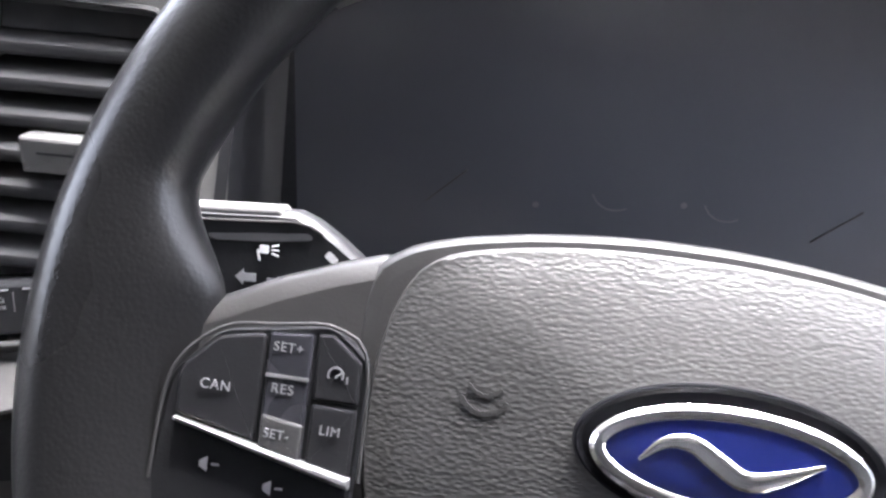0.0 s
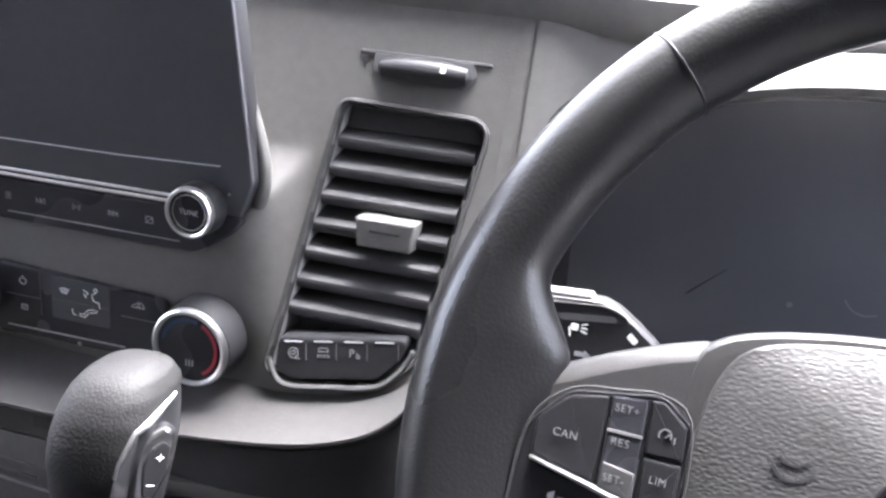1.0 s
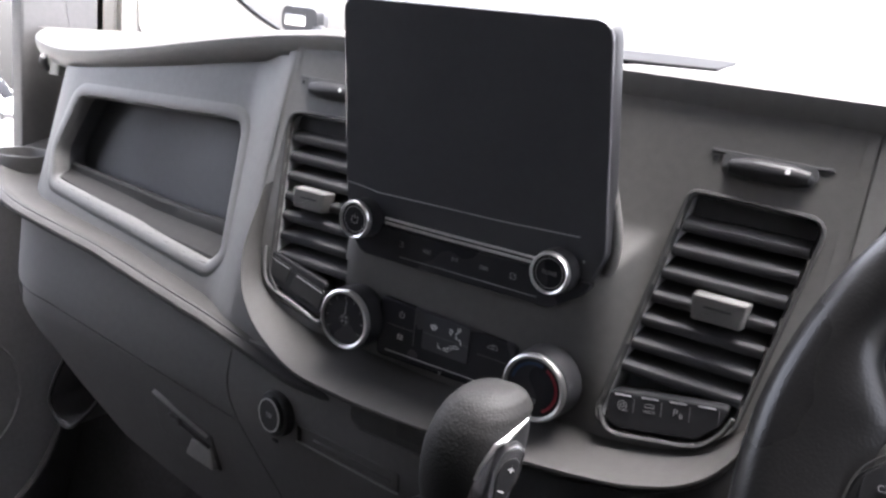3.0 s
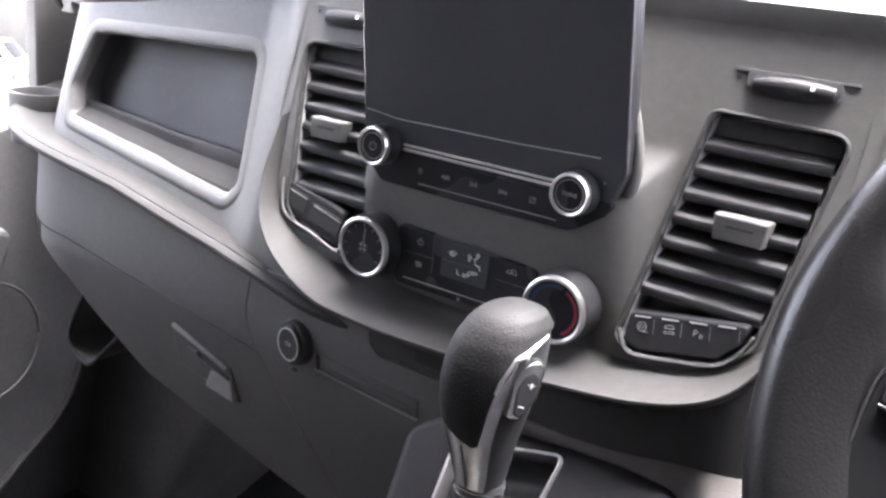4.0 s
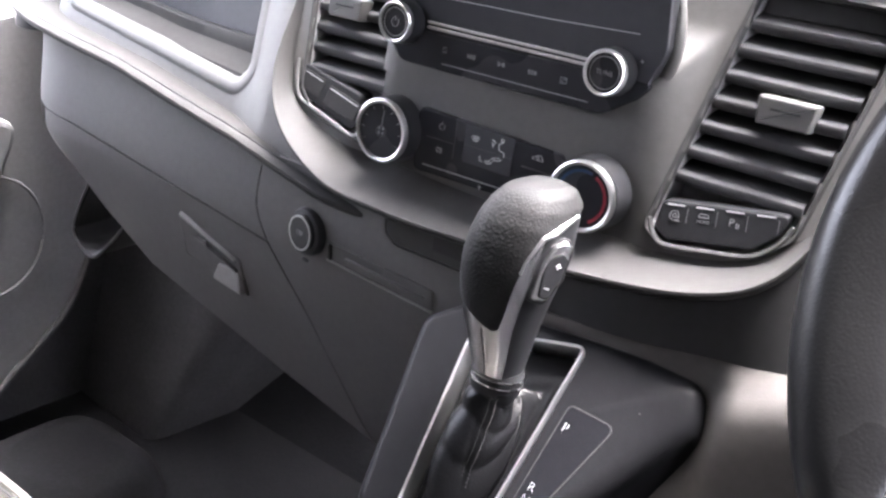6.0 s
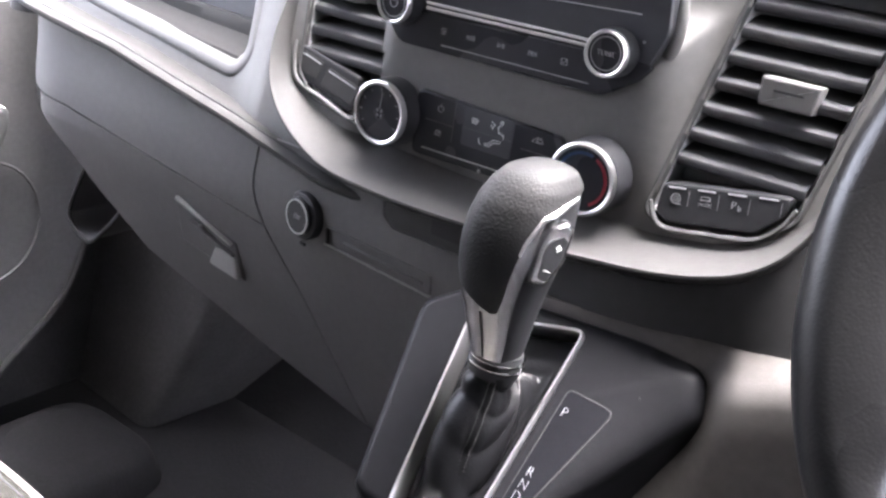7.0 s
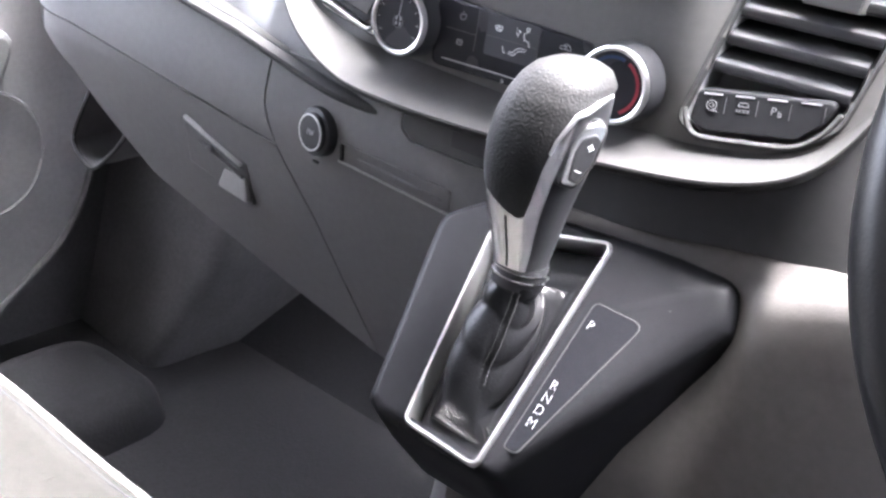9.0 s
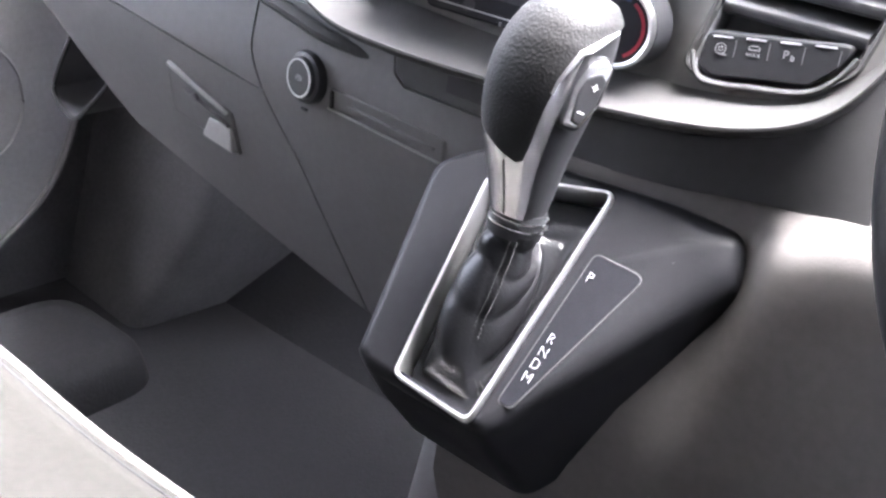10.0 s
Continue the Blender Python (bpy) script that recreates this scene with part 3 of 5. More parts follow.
# The upper ridge takes the paler colour as its highlight.
for x1, y1, x2, y2, skin in ((-0.034, 0.0185, 0.033, 0.0012, LATCH_GLINT), (-0.016, 0.0020, 0.034, -0.0108, LOWER)):
    part("latch_ridge", slab(rounded([(x1, y1), (x2, y2), (x2, y2 + 0.0028), (x1, y1 + 0.0028)], 0.0008, 2), -0.001, 0.0042, 0.0010), skin, glove, m=low_face(-0.258, 0.575) @ pose(0, 0, 0, 0, 0, -6))
    part("latch_gap", slab(rounded([(x1, y1 - 0.0022), (x2, y2 - 0.0022), (x2, y2), (x1, y1)], 0.0004, 2), 0.0, 0.0018, 0.0003), BLACK, glove, m=low_face(-0.258, 0.575) @ pose(0, 0, 0, 0, 0, -6))
part("latch_pin", lathe([(0.004, -0.002), (0.004, 0.004), (0.003, 0.005)], 16), LOWER, glove, m=low_face(-0.262, 0.576))

# card slot and covered port
m = low_face(-0.064, 0.6215) @ pose(0, 0, 0, 0, 0, -3)
part("card_slot", ring(rounded([(-0.049, -0.0075), (0.052, -0.0085), (0.052, 0.0085), (-0.049, 0.0075)], 0.002, 3), [(0, -0.001), (0.0003, 0.0007), (0.001, 0.0009), (0.002, -0.006)]), LOWER, dash, m=m)
part("card_slot_floor", slab(rounded([(-0.048, -0.0065), (0.051, -0.0075), (0.051, 0.0075), (-0.048, 0.0065)], 0.002, 3), -0.006, 0.0002, 0.0003), LOWER, dash, m=m)
part("slot_lip", slab(rounded([(-0.049, -0.0088), (0.052, -0.0098), (0.052, -0.0086), (-0.049, -0.0076)], 0.0003, 2), -0.001, 0.0018, 0.0004), LATCH_GLINT, dash, "lower edge of the card slot, highlight painted in", m=m)
part("slot_edge", slab(rounded([(-0.047, -0.007), (-0.0445, -0.007), (-0.0445, 0.006), (-0.047, 0.006)], 0.0005, 2), 0, 0.0022, 0.0005), LEDGE, dash, m=m)
part("slot_card", slab(rounded([(-0.03, -0.001), (0.045, -0.002), (0.045, 0.0), (-0.03, 0.001)], 0.0004, 2), 0, 0.0025, 0.0004), LOWER, dash, m=m)
m = face_at(-0.018, -0.0155, 0.666, 0)
flap = rounded([(-0.026, -0.0125), (0.040, -0.0125), (0.040, 0.0095), (-0.030, 0.0110), (-0.036, 0.004), (-0.035, -0.006)], [0.004, 0.003, 0.002, 0.006, 0.004, 0.004], 4)
port = part("port_cover", slab(flap, -0.016, 0.0010, 0.0010), LEDGE_DARK, dash, "dark flap over a port", m=m)
part("flap_seam", ring(inset(flap, -0.0008), [(0, -0.012), (0.0001, -0.0008), (0.0007, -0.0008), (0.0008, -0.012)]), BLACK, port, m=m)
part("flap_rim", ring(inset(flap, -0.0026), [(0, -0.002), (0.0005, 0.0005), (0.0012, 0.0005), (0.0016, -0.002)]), LOWER, port, "raised rim round the flap", m=m)
part("finger_tab", slab(rounded([(0.006, -0.006), (0.034, -0.006), (0.034, 0.007), (0.006, 0.006)], 0.001, 3), 0.0005, 0.0018, 0.0004), BLACK, port, m=m)
part("tab_edge", slab(rounded([(0.006, 0.0068), (0.034, 0.0078), (0.034, 0.0084), (0.006, 0.0074)], 0.0002, 2), 0.0005, 0.0022, 0.0003), LEDGE, port, m=m)

# knee panel on the driver's side
def knee(x, k):
    """The knee panel: a narrow shelf under the lip that rolls over into a steep face; the fold rises towards the column."""
    zs = float(np.interp(x, (0.05, 0.08, 0.114, 0.149, 0.181, 0.228, 0.30), (0.6476, 0.6506, 0.6546, 0.6586, 0.6646, 0.6726, 0.6796)))
    zf = float(np.interp(x, (0.10, 0.15, 0.197, 0.217, 0.237, 0.30), (0.641, 0.6445, 0.649, 0.6565, 0.666, 0.680)))
    rows = ((0.03, zs + 0.0015), (-0.005, zs + 0.0008), (-0.0225, zs), (-0.0265, zs * 0.70 + zf * 0.30), (-0.0315, zs * 0.34 + zf * 0.66), (-0.036, zf), (-0.0405, zf - 0.0050),
            (-0.0435, zf - 0.014), (-0.0465, zf - 0.032), (-0.051, 0.585), (-0.056, 0.54), (-0.060, 0.49), (-0.055, 0.43), (0.0, 0.30))
    behind = (0.03, -0.005, -0.0215, -0.0225, -0.0215, -0.0210, -0.0215, -0.0235, -0.027, -0.040, -0.056, -0.060, -0.055, 0.0)
    y, z = rows[k]
    y -= 0.014 * smooth(0.24, 0.34, x) * smooth(0.0, -0.03, y)
    near = smooth(0.214, 0.190, x)
    return (x, behind[k] * near + y * (1 - near), z)


part("knee_panel", sheet(steps_between(0.055, 0.30, 50) + steps_between(0.30, 0.80, 30)[1:], list(range(14)), knee), KNEE_SKIN, dash, "smooth grey knee panel")
# Black sheet stands in for the shade in the gap below the lip.
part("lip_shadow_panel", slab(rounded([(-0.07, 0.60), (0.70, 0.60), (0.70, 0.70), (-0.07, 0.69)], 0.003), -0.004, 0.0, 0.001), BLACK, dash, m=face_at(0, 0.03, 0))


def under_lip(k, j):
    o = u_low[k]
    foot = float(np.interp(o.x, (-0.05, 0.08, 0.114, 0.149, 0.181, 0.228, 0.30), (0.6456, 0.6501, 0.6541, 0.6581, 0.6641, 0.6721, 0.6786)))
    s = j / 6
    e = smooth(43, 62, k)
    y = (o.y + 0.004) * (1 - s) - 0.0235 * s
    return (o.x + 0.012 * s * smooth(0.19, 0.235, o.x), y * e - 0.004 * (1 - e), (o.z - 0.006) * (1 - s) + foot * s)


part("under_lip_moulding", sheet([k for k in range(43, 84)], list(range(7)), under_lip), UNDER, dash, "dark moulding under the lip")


# ---- air vents ----
def air_vent(outline, s):
    """One slatted face vent; s: 1 on the driver's side, -1 on the passenger's."""
    cx = 0.180 if s > 0 else 2 * MIRROR - 0.180
    v = thing("air_vent", (cx, 0.06, 0.79), "dark slatted dashboard air vent with a pale sliding tab", "air vent", "dashboard air vents")
    def on(bm, base=0.035):
        for p in bm.verts:
            x, z, d = p.co
            p.co = (x, lean_y(z, base) - d, z)
        return bm
    part("bezel", on(ring(inset(outline, -0.0032), [(0, -0.001), (0.0006, 0.0013), (0.0016, 0.0019), (0.0028, 0.0012), (0.0040, -0.004), (0.0044, -0.03), (0.002, -0.03)])), BEZEL, v)
    part("duct", on(loft([[(x, z, d) for x, z in inset(outline, 0.0016)] for d in (-0.002, -0.015, -0.030, -0.032)], caps=False)), DUCT, v)
    part("duct_back", on(slab(inset(outline, 0.001), -0.034, -0.030, 0.0005)), DUCT, v)
    crown = [(x, z) for x, z in inset(outline, 0.0018) if z > 0.845]
    xa, xb = min(x for x, z in crown), max(x for x, z in crown)
    part("top_strip", on(slab(rounded([(xa, 0.8455), (xb - 0.001, 0.8455), (xb, 0.8585), (xa + 0.001, 0.8595)], 0.002, 3), -0.010, -0.0075, 0.0008)), SLAT, v, "plain strip above the slats")
    for k in range(7):
        z = 0.8380 - 0.0153 * k
        edges = []
        o = inset(outline, 0.002)
        for i in range(len(o)):
            (x1, z1), (x2, z2) = o[i - 1], o[i]
            if (z1 > z) != (z2 > z):
                edges.append(x1 + (z - z1) / (z2 - z1) * (x2 - x1))
        xa, xb = min(edges), max(edges)
        prof = [(-0.0004, 0.0030), (-0.0010, 0.0008), (-0.0006, -0.0016), (0.0008, -0.0030), (0.024, 0.0060), (0.0245, 0.0085), (0.023, 0.0100), (0.012, 0.0082), (0.0020, 0.0047)]
        bm = loft([[(x, lean_y(z, 0.035) + 0.0035 + dy, z + dz) for dy, dz in prof] for x in (xa, (xa + xb) / 2, xb)])
        part("slat", bm, SLAT, v)
    m = face_at(cx, lean_y(0.797, 0.035) - 0.004, 0.797, 15)
    tab = part("slider_tab", slab(rounded([(-0.0155, -0.0085), (0.0150, -0.0085), (0.0168, 0.0075), (-0.0168, 0.0075)], 0.0012, 3), -0.010, 0.003, 0.0014), TAB, v, "pale grey sliding tab", m=m @ pose(0, 0, 0, 12, 0, 0))
    part("tab_groove", bar(0.017, 0.0011, m @ pose(0, 0, 0.0030, 12, 0, 0)), BLACK, tab)
    return v


def switch_bank(v, cx, s, marks):
    """The row of switches at a vent's foot."""
    pts = [(0.128, 0.7165), (0.137, 0.7125), (0.187, 0.7215), (0.198, 0.7335), (0.2015, 0.7455), (0.1275, 0.7335)]
    out = rounded(pts if s > 0 else [(-0.171, 0.7265), (-0.1195, 0.7135), (-0.1155, 0.717), (-0.1175, 0.7385), (-0.181, 0.7505), (-0.1785, 0.738)], 0.004, 4)
    deep = 0.033 if s > 0 else 0.0365

    def on(bm, base=deep):
        for p in bm.verts:
            x, z, d = p.co
            p.co = (x, lean_y(z, base) - d, z)
        return bm
    bank = thing("switch_bank", (cx, 0.02, 0.725), "row of small black dashboard switches", "switches", "switch banks")
    part("housing", on(slab(out, -0.012, 0.002, 0.001)), KEY, bank)
    low_edge = [(0.1235, 0.722), (0.1285, 0.7130), (0.1370, 0.7092), (0.160, 0.7125), (0.187, 0.7180), (0.1995, 0.7290), (0.2045, 0.740)]
    if s < 0:
        low_edge = [(-0.1865, 0.752), (-0.1830, 0.737), (-0.1740, 0.7240), (-0.145, 0.7165), (-0.118, 0.7095), (-0.1125, 0.712)]
    part("rim", on(tube([(x, z, 0.0022) for x, z in curve2(low_edge)], 0.0015, n=8)), BEZEL if s > 0 else LOWER, bank, "rounded rim under the switches")
    if s < 0:
        for xa, za, w in ((-0.1665, 0.7372, 0.023), (-0.1335, 0.7288, 0.034)):
            f = face_at(xa, lean_y(za, deep) - 0.0012, za, 15) @ pose(0, 0, 0, 0, 0, -13)
            part("switch_key", slab(box_outline(w, 0.0150, 0.0022, 3), -0.004, 0.0012, 0.0006), UNDER, bank, "broad dark key", m=f)
            part("indicator_line", bar(w - 0.004, 0.0007, f @ pose(0, 0.0052, 0.0013)), DIM_INK, bank)
        return bank
    for k in range(4):
        t = (k + 0.5) / 4
        x = 0.128 + 0.069 * t
        z = 0.7315 + 0.0115 * t
        f = face_at(x, lean_y(z, deep) - 0.0021, z, 15) @ pose(0, 0, 0, 0, 0, 9)
        part("indicator_line", bar(0.0105, 0.0008, f), KEY_INK, bank)
        part("switch_gap", bar(0.0004, 0.009, f @ pose(0.0075, -0.0055, 0)), RECESS, bank)
        if marks and marks[k]:
            g = f @ pose(0, -0.0062, 0.0001)
            if marks[k] == "ring":
                part("symbol", join(ring2(0.0030, 0.0005, g), ring2(0.0014, 0.0005, g), bar(0.0035, 0.0006, g @ pose(0.002, -0.003, 0))), SOFT_INK, bank)
            elif marks[k] == "car":
                part("symbol", join(bar(0.006, 0.0006, g @ pose(0, 0.0008, 0)), bar(0.004, 0.0005, g @ pose(0, 0.0028, 0)), bar(0.0005, 0.002, g @ pose(-0.0026, 0.0016, 0)), bar(0.0005, 0.002, g @ pose(0.0026, 0.0016, 0))), SOFT_INK, bank)
                letters("MODE", 0.0026, g @ pose(0, -0.0018, 0), SOFT_INK, bank)
            elif marks[k] == "park":
                letters("P", 0.0060, g @ pose(-0.0012, 0, 0), SOFT_INK, bank)
                part("symbol", join(bar(0.0006, 0.003, g @ pose(0.0018, -0.0012, 0)), bar(0.0006, 0.0022, g @ pose(0.003, -0.0015, 0)), bar(0.0015, 0.0006, g @ pose(0.0024, -0.0024, 0))), SOFT_INK, bank)
            elif marks[k] == "dot":
                part("symbol", ring2(0.0016, 0.0005, g), DIM_INK, bank)
    return bank


def ring2(r, w, m, z=0.0, h=0.0003, n=24):
    bm = ring(ellipse(r, r, n), [(0, z), (0, z + h), (w, z + h), (w, z)])
    bm.transform(m)
    return bm


def arc2(r, w, a0, a1, m, h=0.0003):
    pts = [(rr * math.cos(radians(a)), rr * math.sin(radians(a))) for rr, seq in ((r, steps_between(a0, a1, 20)), (r - w, steps_between(a1, a0, 20))) for a in seq]
    bm = loft([[(x, y, z) for x, y in pts] for z in (0, h)])
    bm.transform(m)
    return bm


def stroke(pts, w, m, close=False):
    """A thin printed line through the points."""
    ends = list(zip(pts, pts[1:] + (pts[:1] if close else [])))
    out = []
    for i, ((x1, y1), (x2, y2)) in enumerate(ends):
        out.append(bar(math.hypot(x2 - x1, y2 - y1) + w * 0.5, w, m @ pose((x1 + x2) / 2, (y1 + y2) / 2, 0.00003 * (i % 2), 0, 0, math.degrees(math.atan2(y2 - y1, x2 - x1)))))
    return join(*out)



v_right = air_vent(VENT, 1)
v_left = air_vent(flip(VENT), -1)
switch_bank(v_right, 0.163, 1, ("ring", "car", "park", ""))
switch_bank(v_left, -0.133, -1, ("dot", "dot", "", ""))


def thumb_wheel(cx, s):
    """The airflow roller above a vent."""
    w = thing("vent_roller", (cx, 0.06, 0.882), "dark ribbed airflow roller set in the fascia", "vent roller", "airflow rollers")
    z = 0.8825
    m = face_at(cx, fascia(cx, z)[1] - 0.0003, z, 15)
    part("surround", slab(rounded([(-0.037, 0.0036), (0.036, 0.0036), (0.035, 0.0054), (-0.037, 0.0060)], 0.0005, 3), -0.003, 0.0008, 0.0005), RECESS, w, m=m)
    part("well", slab(rounded([(-0.0285, -0.003), (-0.022, -0.0098), (0.022, -0.0098), (0.0285, -0.002), (0.026, 0.0042), (-0.0285, 0.0042)], 0.0015, 3), -0.004, 0.0011, 0.0002), RECESS, w, m=m)
    prof = [(0.0012, -0.0262), (0.0048, -0.0235), (0.0066, -0.014), (0.0072, 0.0), (0.0066, 0.014), (0.0048, 0.0235), (0.0012, 0.0262)]
    part("roller", lathe(prof, 28), BLACK, w, m=m @ pose(0, -0.0028, -0.0005, 0, 90, 0))
    part("marker", bar(0.0026, 0.003, m @ pose(0.0115, -0.0015, 0.0066)), INK, w, "white marker")
    part("symbol", bar(0.003, 0.003, m @ pose(-0.0335, 0.0005, 0.0003)), BLACK, w)


thumb_wheel(0.187, 1)
thumb_wheel(2 * MIRROR - 0.187, -1)

# ---- screen unit ----
unit = thing("infotainment_unit", (0.01, 0.02, 0.77), "black touchscreen head unit with two chrome-ringed knobs, switched off", "touchscreen")
S = Matrix.Translation((0, 0.0135, 0.82)) @ pose(0, 0, 0, 98, 0, 0) @ Matrix.Translation((0, -0.82, 0))


def on_screen(x, z, d=0.0):
    return S @ pose(x, z, d)


SCR = rounded([(-0.083, 0.7725), (0.076, 0.7725), (0.098, 0.787), (0.1105, 0.816), (0.1020, 0.958), (-0.101, 0.955), (-0.1005, 0.815), (-0.094, 0.786)], [0.015, 0.015, 0.014, 0.016, 0.013, 0.011, 0.012, 0.014], 6)
part("housing", slab(inset(SCR, -0.0008), -0.012, -0.0012, 0.004), BLACK, unit, m=S)
part("neck", slab(rounded([(-0.070, 0.79), (0.070, 0.79), (0.062, 0.925), (-0.062, 0.925)], 0.01), -0.075, -0.010, 0.002), BLACK, unit, m=S)
part("glass", slab(SCR, -0.002, 0.0, 0.0012), SCREEN, unit, "dark glossy glass", m=S)
collar_path = curve_through([(0.1020, 0.872, -0.013), (0.1075, 0.848, -0.012), (0.1110, 0.822, -0.011), (0.1080, 0.800, -0.010), (0.098, 0.7835, -0.010), (0.084, 0.774, -0.011)], 50)
part("side_shoulder", tube([p[:] for p in collar_path], lambda t: 0.0012 + 0.0034 * math.sin(math.pi * t), n=14), DASH_SOFT, unit, "rounded shoulder behind the screen", m=S)
part("groove_line", tube([(S @ Vector((x, z, 0.0002)))[:] for x, z in ((-0.098, 0.8235), (-0.085, 0.8225), (-0.07, 0.8205), (-0.03, 0.8212), (0.03, 0.822), (0.092, 0.8245))], 0.0004, n=6), DIM_INK, unit)
for name, z, r in (("trim_strip", 0.7992, 0.0011), ("trim_strip", 0.8026, 0.0010)):
    part(name, tube([(S @ Vector((x, z + dz, 0.0004)))[:] for x, dz in ((-0.063, 0.0), (-0.02, 0.0), (0.02, 0.0002), (0.066, 0.0004))], r, n=12), CHROME, unit, "satin chrome strip")
FS = face_at(0, 0.0165, 0)
part("button_strip", slab(rounded([(-0.083, 0.7725), (0.076, 0.7725), (0.098, 0.787), (0.106, 0.7970), (-0.099, 0.7970), (-0.094, 0.786)], [0.012, 0.012, 0.01, 0.003, 0.003, 0.01], 5), -0.006, 0.0015, 0.0012), GLOSS, unit, "black strip of touch buttons", m=FS)
FS = FS @ pose(0, 0, 0.0015)
# Grey bar imitates the line of light along the button row's lower edge.
part("button_edge_light", slab(rounded([(-0.047, 0.7772), (0.066, 0.7775), (0.066, 0.7781), (-0.047, 0.7778)], 0.0002, 2), 0, 0.0004, 0.0002), DIM_INK, unit, m=FS)
for k, x in enumerate((-0.046, -0.024, 0.0, 0.024, 0.047)):
    g = FS @ pose(x, 0.787, 0)
    tri = [(-0.0012, -0.0015), (0.0013, 0.0), (-0.0012, 0.0015)]
    if k == 0:
        bm = join(*[bar(0.0038, 0.0004, g @ pose(0, q, 0)) for q in (-0.0016, 0, 0.0016)])
    elif k == 4:
        bm = join(stroke([(-0.0021, -0.0018), (0.0021, -0.0018), (0.0021, 0.0018), (-0.0021, 0.0018)], 0.0004, g, True), bar(0.004, 0.0004, g @ pose(0, 0, 0.0001, 0, 0, 40)))
    elif k == 2:
        bm = join(stroke(tri, 0.0004, g @ pose(-0.0012, 0, 0), True), bar(0.0004, 0.003, g @ pose(0.0012, 0, 0)), bar(0.0004, 0.003, g @ pose(0.0022, 0, 0)))
    else:
        flip_m = pose(0, 0, 0, 0, 0, 180 if k == 1 else 0)
        bm = join(*[stroke(tri, 0.0004, g @ flip_m @ pose(q, 0, 0), True) for q in (-0.0018, 0.0010)], bar(0.0004, 0.003, g @ flip_m @ pose(0.0027, 0, 0)))
    part("symbol", bm, DIM_INK, unit)
part("sensor_dot", slab(ellipse(0.0009, 0.0009, 10), 0, 0.0003, 0.0001), DIM_INK, unit, m=on_screen(0.096, 0.809))


def dial(parent, x, z, front, back, r, rim):
    """A round knob that faces the cabin, with a chrome rim round a dark face."""
    m = face_at(x, front, z, 0)
    d = back - front
    k = part("knob", lathe([(r * 1.06, -d), (r * 1.05, -d * 0.5), (r * 1.02, -0.004), (r * 0.97, -0.0036), (r - rim * 0.5, -0.0034)], 48), BLACK, parent, "round control knob", m=m)
    prof = [(r, -0.004), (r * 1.01, -0.0015), (r * 0.99, 0.0), (r - rim * 0.45, 0.0008), (r - rim, 0.0), (r - rim * 1.1, -0.003)]
    bm = loft([[(rr * math.cos(2 * math.pi * a / 48), rr * math.sin(2 * math.pi * a / 48), zz) for a in range(48)] for rr, zz in prof], caps=False)
    part("chrome_ring", bm, CHROME, k, "satin chrome ring", m=m)
    part("face", slab(ellipse(r - rim, r - rim, 40), -0.003, -0.0012, 0.0004), GLOSS, k, m=m)
    return k, m @ pose(0, 0, -0.0012)


k, m = dial(unit, -0.080, 0.80, 0.0, 0.0155, 0.0138, 0.0020)
part("power_symbol", join(arc2(0.0032, 0.0004, 120, 420, m), bar(0.0005, 0.0034, m @ pose(0, 0.0024, 0.0001))), DIM_INK, k)
part("knob_groove", ring2(0.0098, 0.0006, m), DIM_INK, k)
k, m = dial(unit, 0.080, 0.80, 0.0, 0.0155, 0.0138, 0.0020)
letters("TUNE", 0.0042, m @ pose(0, 0, 0.0002), DIM_INK, k, spread=1.08, thin=0.00006)
part("knob_groove", ring2(0.0100, 0.0006, m), DIM_INK, k)

# ---- climate controls ----
climate = thing("climate_panel", (0, 0.01, 0.70), "black climate control panel with two large dials", "climate controls")
C = face_at(0, 0.0155, 0, 0)
part("panel", slab(rounded([(-0.060, 0.700), (0.058, 0.702), (0.058, 0.741), (-0.060, 0.746)], 0.006, 4), -0.006, 0.002, 0.0015), GLOSS, climate, m=C)
part("display", slab(rounded([(-0.019, 0.7165), (0.021, 0.7165), (0.021, 0.743), (-0.019, 0.7435)], 0.002, 3), 0.0015, 0.0026, 0.0005), SCREEN, climate, m=C)
# Pale bar painted as the highlight on the panel's lower edge.
part("edge_line", slab(rounded([(-0.051, 0.7055), (0.030, 0.7065), (0.030, 0.7073), (-0.051, 0.7065)], 0.0003, 2), 0, 0.0026, 0.0003), KEY_INK, climate, "painted highlight along the lower edge", m=C)
for w, h, x, z in ((0.0005, 0.026, -0.0265, 0.729), (0.024, 0.0005, -0.0385, 0.7265), (0.024, 0.0005, 0.040, 0.7265)):
    part("button_gap", bar(w, h, C @ pose(x, z, 0.0021)), RECESS, climate)
g = C @ pose(0, 0, 0.0026)
h = C @ pose(0, 0, 0.0021)
part("power_symbol", join(arc2(0.0024, 0.0004, 120, 420, h @ pose(-0.0385, 0.736, 0)), bar(0.0004, 0.0026, h @ pose(-0.0385, 0.738, 0.0001))), DIM_INK, climate)
part("rear_demist_symbol", join(stroke([(-0.0022, -0.0020), (0.0022, -0.0020), (0.0022, 0.0012), (-0.0022, 0.0012)], 0.0004, h @ pose(-0.0385, 0.7195, 0), True), *[bar(0.0004, 0.0034, h @ pose(-0.0385 + 0.0013 * q, 0.7195, 0.0001)) for q in (-1, 0, 1)]), DIM_INK, climate)
